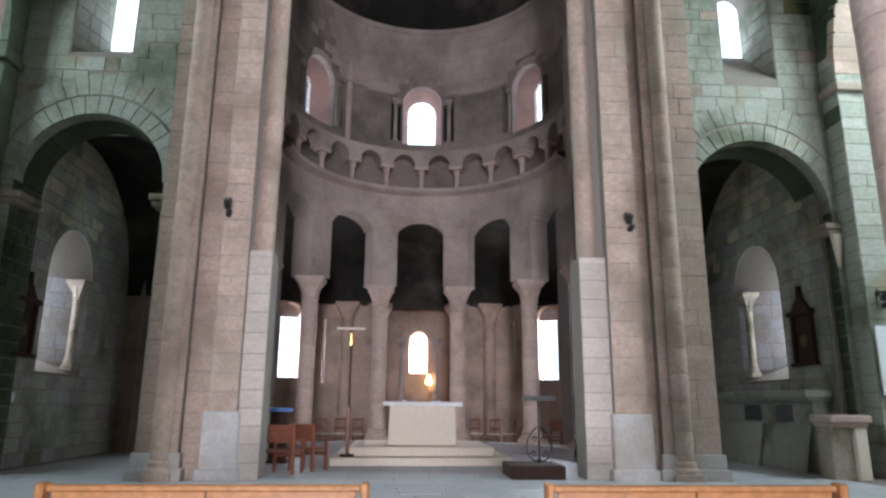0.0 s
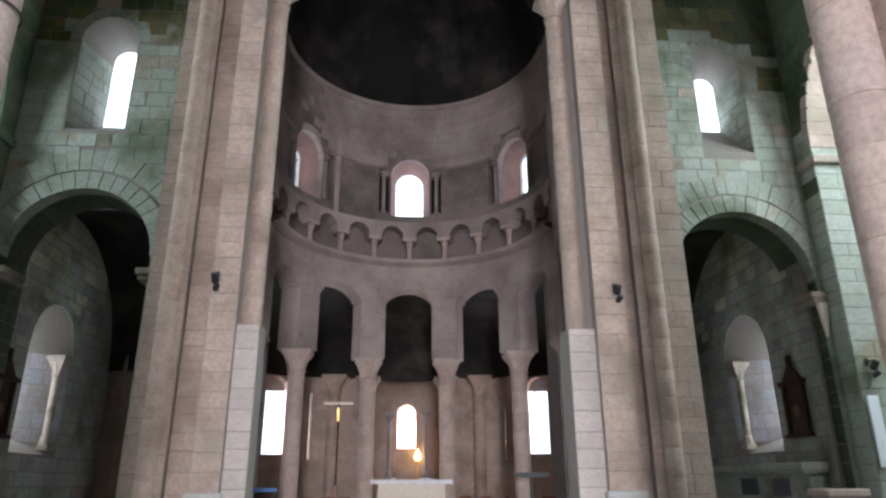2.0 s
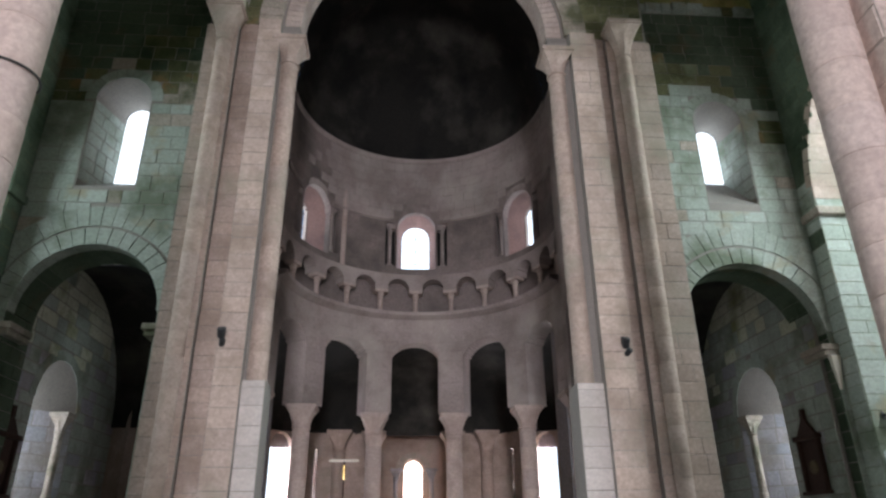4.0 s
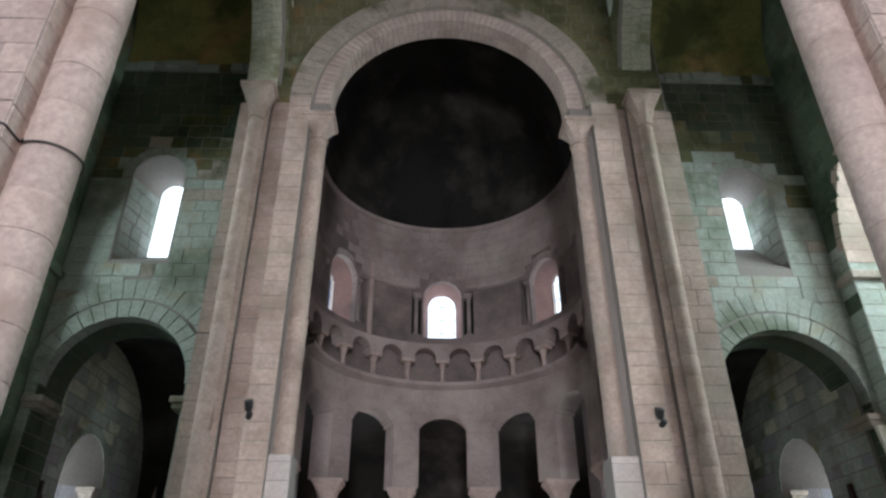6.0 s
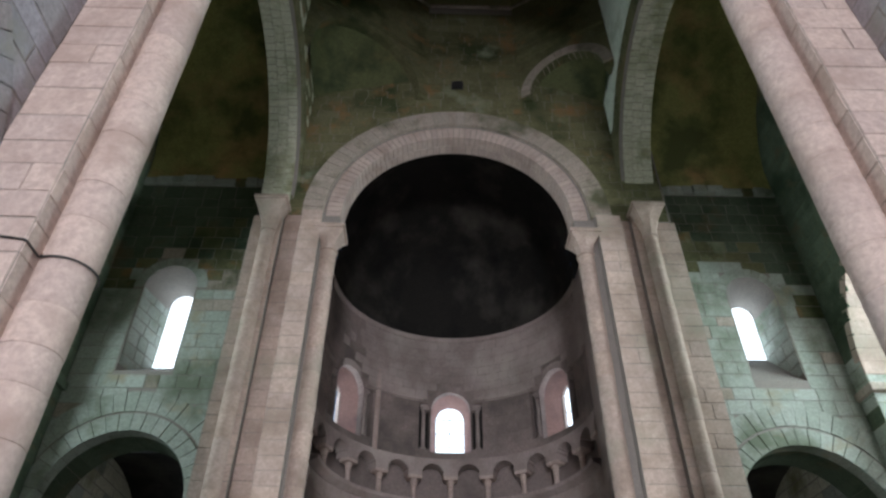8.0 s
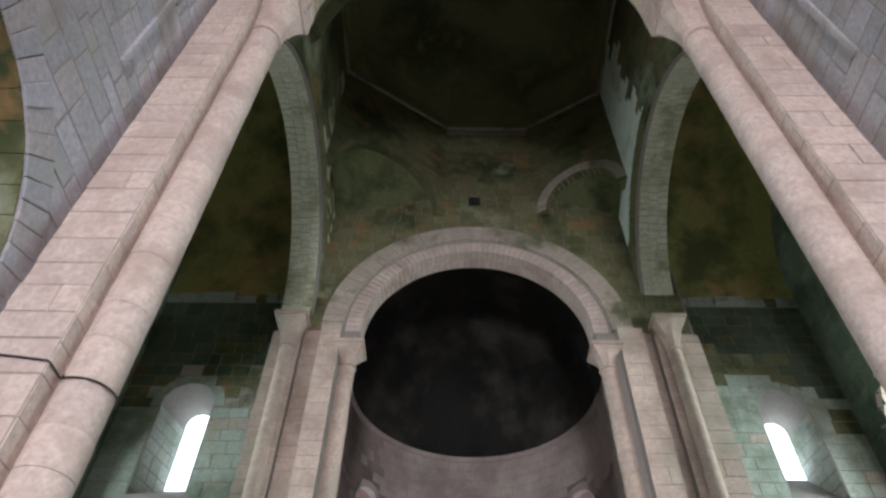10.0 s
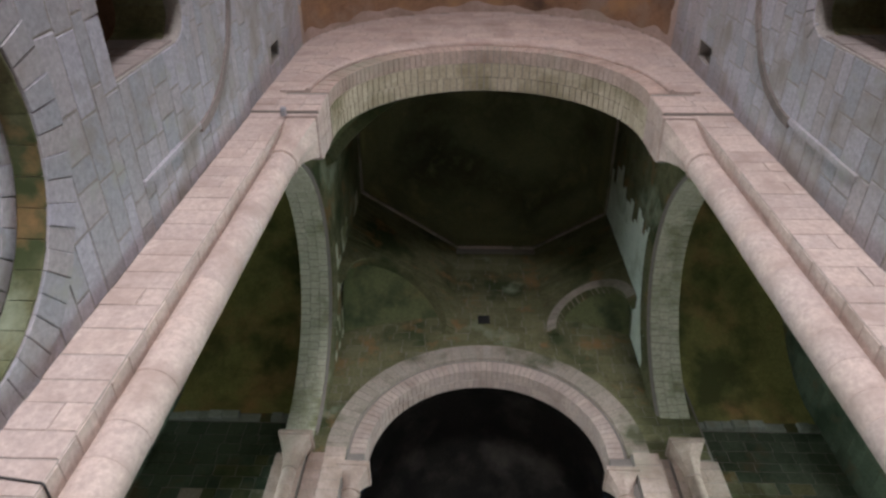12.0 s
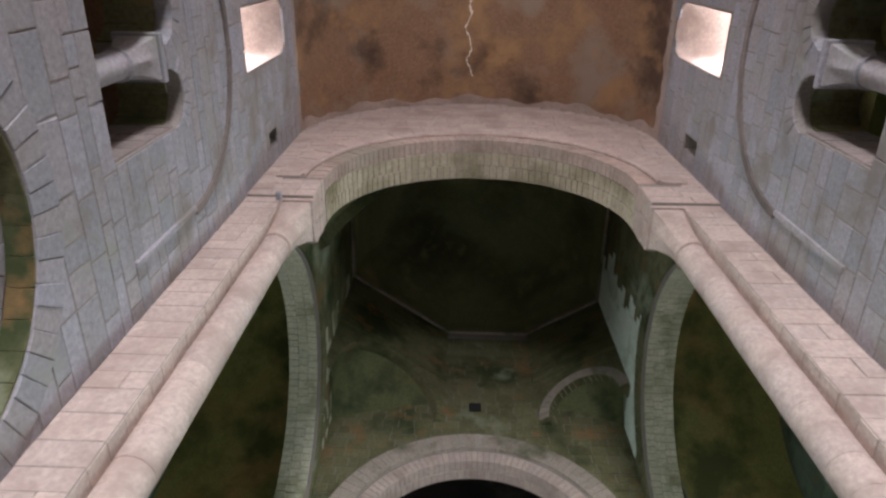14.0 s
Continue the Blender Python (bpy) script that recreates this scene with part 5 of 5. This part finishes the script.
part("panel", Shape().box(9.97, 10.22, 13.33, 13.38, 1.66, 3.08, None, .012), WHITE, ph)
part("bracket", Shape().box(10.02, 10.15, 13.38, 13.45, 2.6, 2.66).box(10.02, 10.15, 13.38, 13.45, 2.0, 2.06), IRON, ph)

# stone offering table by the south passage
tb = thing("stone_table", "greenish stone side table with a moulded top on a pillar", "table")
part("body", Shape().box(8.74, 9.18, 13.35, 13.85, 0, 1.02, None, .02), STONE_ARCH, tb)
part("pillar", Shape().box(9.19, 9.44, 13.25, 13.6, 0, 1.02, None, .015), ALTAR, tb, "pale stone pillar")
part("top", Shape().box(8.66, 9.54, 13.18, 13.92, 1.10, 1.26, None, .03).box(8.72, 9.48, 13.24, 13.88, 1.02, 1.10, None, .015), STONE_WARM, tb)

# altar along the south passage wall
XS = AX + OR
sa = thing("side_altar", "grey-green stone side altar with ledge and leaning slabs", "altar")
part("body", Shape().box(XS - .42, XS - .02, 14.7, 20.2, 0, 1.55, None, .01), STONE_GREEN, sa)
part("ledge", Shape().box(XS - .58, XS - .02, 14.6, 20.3, 1.55, 1.63, None, .012).box(XS - .66, XS - .02, 14.55, 20.3, 1.63, 1.80, None, .02), STONE_GREEN, sa)
for y0, y1 in ((15.5, 16.2), (16.9, 17.7)):
    part("inset_panel", Shape().box(XS - .435, XS - .42, y0, y1, 1.08, 1.47), LEAD, sa, "dark slate inset panel")
for y0, y1 in ((14.8, 16.5), (16.65, 20.0)):
    part("leaning_slab", Shape().add([(XS - .75, y0, 0), (XS - .75, y1, 0), (XS - .67, y1, 0), (XS - .67, y0, 0), (XS - .53, y0, 1.02), (XS - .53, y1, 1.02), (XS - .45, y1, 1.02), (XS - .45, y0, 1.02)],
         [(0, 1, 2, 3), (4, 5, 6, 7), (0, 1, 5, 4), (1, 2, 6, 5), (2, 3, 7, 6), (3, 0, 4, 7)]), STONE_GREEN, sa)


# carved dark frames on the passage walls
def carved_frame(kind, px, u):
    m = place(kind, px) @ Matrix.Translation((u, 0, 0))
    f = thing("carved_frame", "dark carved wooden wall shrine with a pointed top", "shrine", group="shrines on the passage walls")
    part("back_board", Shape().box(-.36, .36, -.06, -.016, 2.45, 3.55, m, .01), DARKWOOD, f)
    for sg in (-1, 1):
        part("side_post", Shape().box(sg * .36 - .05, sg * .36 + .05, -.14, -.016, 2.4, 3.65, m, .015), DARKWOOD, f)
    part("shelf", Shape().box(-.46, .46, -.2, -.016, 2.36, 2.44, m, .012), DARKWOOD, f)
    part("cornice", Shape().box(-.47, .47, -.18, -.016, 3.55, 3.66, m, .015), DARKWOOD, f)
    part("gable", Shape().add([m @ Vector(p) for p in ((-.36, -.12, 3.66), (.36, -.12, 3.66), (.06, -.12, 4.0), (.05, -.12, 4.25), (-.05, -.12, 4.25), (-.06, -.12, 4.0), (-.36, -.03, 3.66), (.36, -.03, 3.66), (.06, -.03, 4.0), (.05, -.03, 4.25), (-.05, -.03, 4.25), (-.06, -.03, 4.0))],
         [(0, 1, 2, 3, 4, 5), (6, 7, 8, 9, 10, 11)] + [(i, (i + 1) % 6, 6 + (i + 1) % 6, 6 + i) for i in range(6)]), DARKWOOD, f)
    part("medallion", Shape().lathe([(.15, 0), (.15, .03), (.11, .04), (.1, .03)], m @ Matrix.Translation((0, -.05, 2.95)) @ pose(0, 0, 0, 90, 0, 0), 24), DULL_GILT, f, "dull gilt round medallion", smooth=True)
    return f


carved_frame("south", XS, -15.3)
carved_frame("north", AX - OR, 15.35)
nt_ = thing("notice_card", "small white notice card on the passage wall", "notice", WHITE, Shape().box(AX - OR + .02, AX - OR + .035, 15.1, 15.5, 1.4, 1.6, None, .003))

# window colonnettes of the passages
for px, sg in ((AX - OR, 1), (AX + OR, -1)):
    drum_column("passage_colonnette", "slim stone colonnette at the edge of a splayed window", px - sg * .14, 18.08, .10, 2.2, 4.55, STONE_ARCH, (.8, 1.2), 91, 14, cap_h=.3, cap_out=.1)

# gilt tabernacle with a warm lamp in the axial chapel
tn = thing("tabernacle_altar", "stone altar with a gilt shrine in the axial chapel", "altar")
part("body", Shape().box(.1, 1.8, 27.6, 28.5, 0, 1.5, None, .02), STONE_GREY, tn)
part("candlestick", Shape().lathe([(.12, 1.5), (.12, 1.54), (.03, 1.6), (.025, 2.2), (.06, 2.24)], Matrix.Translation((1.33, 28.2, 0)), 14), GOLD_LAMP, tn, "gilt lamp stand", smooth=True)
part("lamp_glass", Shape().lathe([(.04, 2.24), (.11, 2.28), (.14, 2.36), (.10, 2.48), (.05, 2.58), (.02, 2.66)], Matrix.Translation((1.33, 28.2, 0)), 16), None, tn, "glowing amber lamp", smooth=True)
AMBER = bpy.data.materials.new("amber_glow")
AMBER.use_nodes = True
_e = AMBER.node_tree.nodes.new("ShaderNodeEmission")
_e.inputs[0].default_value, _e.inputs[1].default_value = (1, .55, .15, 1), 24.0
AMBER.node_tree.links.new(_e.outputs[0], AMBER.node_tree.nodes["Material Output"].inputs[0])
bpy.data.objects["lamp_glass"].data.materials.append(AMBER)
for x in (.18, 1.62):
    drum_column("chapel_colonnette", "slim stone colonnette beside the axial chapel window", x, 28.42, .09, 1.5, 4.15, STONE_GREY, (.8, 1.2), 95, 14, cap_h=.25, cap_out=.1)

# cable round the north crossing pier
thing("cable", "thin black cable fixed round the crossing pier", "cable", IRON, Shape().tube(
    [(-4.09, 4.275, 5.12), (-3.7, 4.275, 5.08), (-3.40, 4.275, 5.04), (-3.375, 4.29, 5.03), (-3.375, 4.5, 5.03), (-3.33, 4.47, 5.03)]
    + [(-3.24 + .27 * math.cos(radians(a)), 4.74 + .27 * math.sin(radians(a)), 5.02) for a in range(-115, 60, 12)], .010, 8))
thing("wall_peg", "small stone peg beside the crossing capital", "peg", STONE_GREY, Shape().box(-3.48, -3.38, 4.12, 4.30, 13.36, 13.46, None, .015))
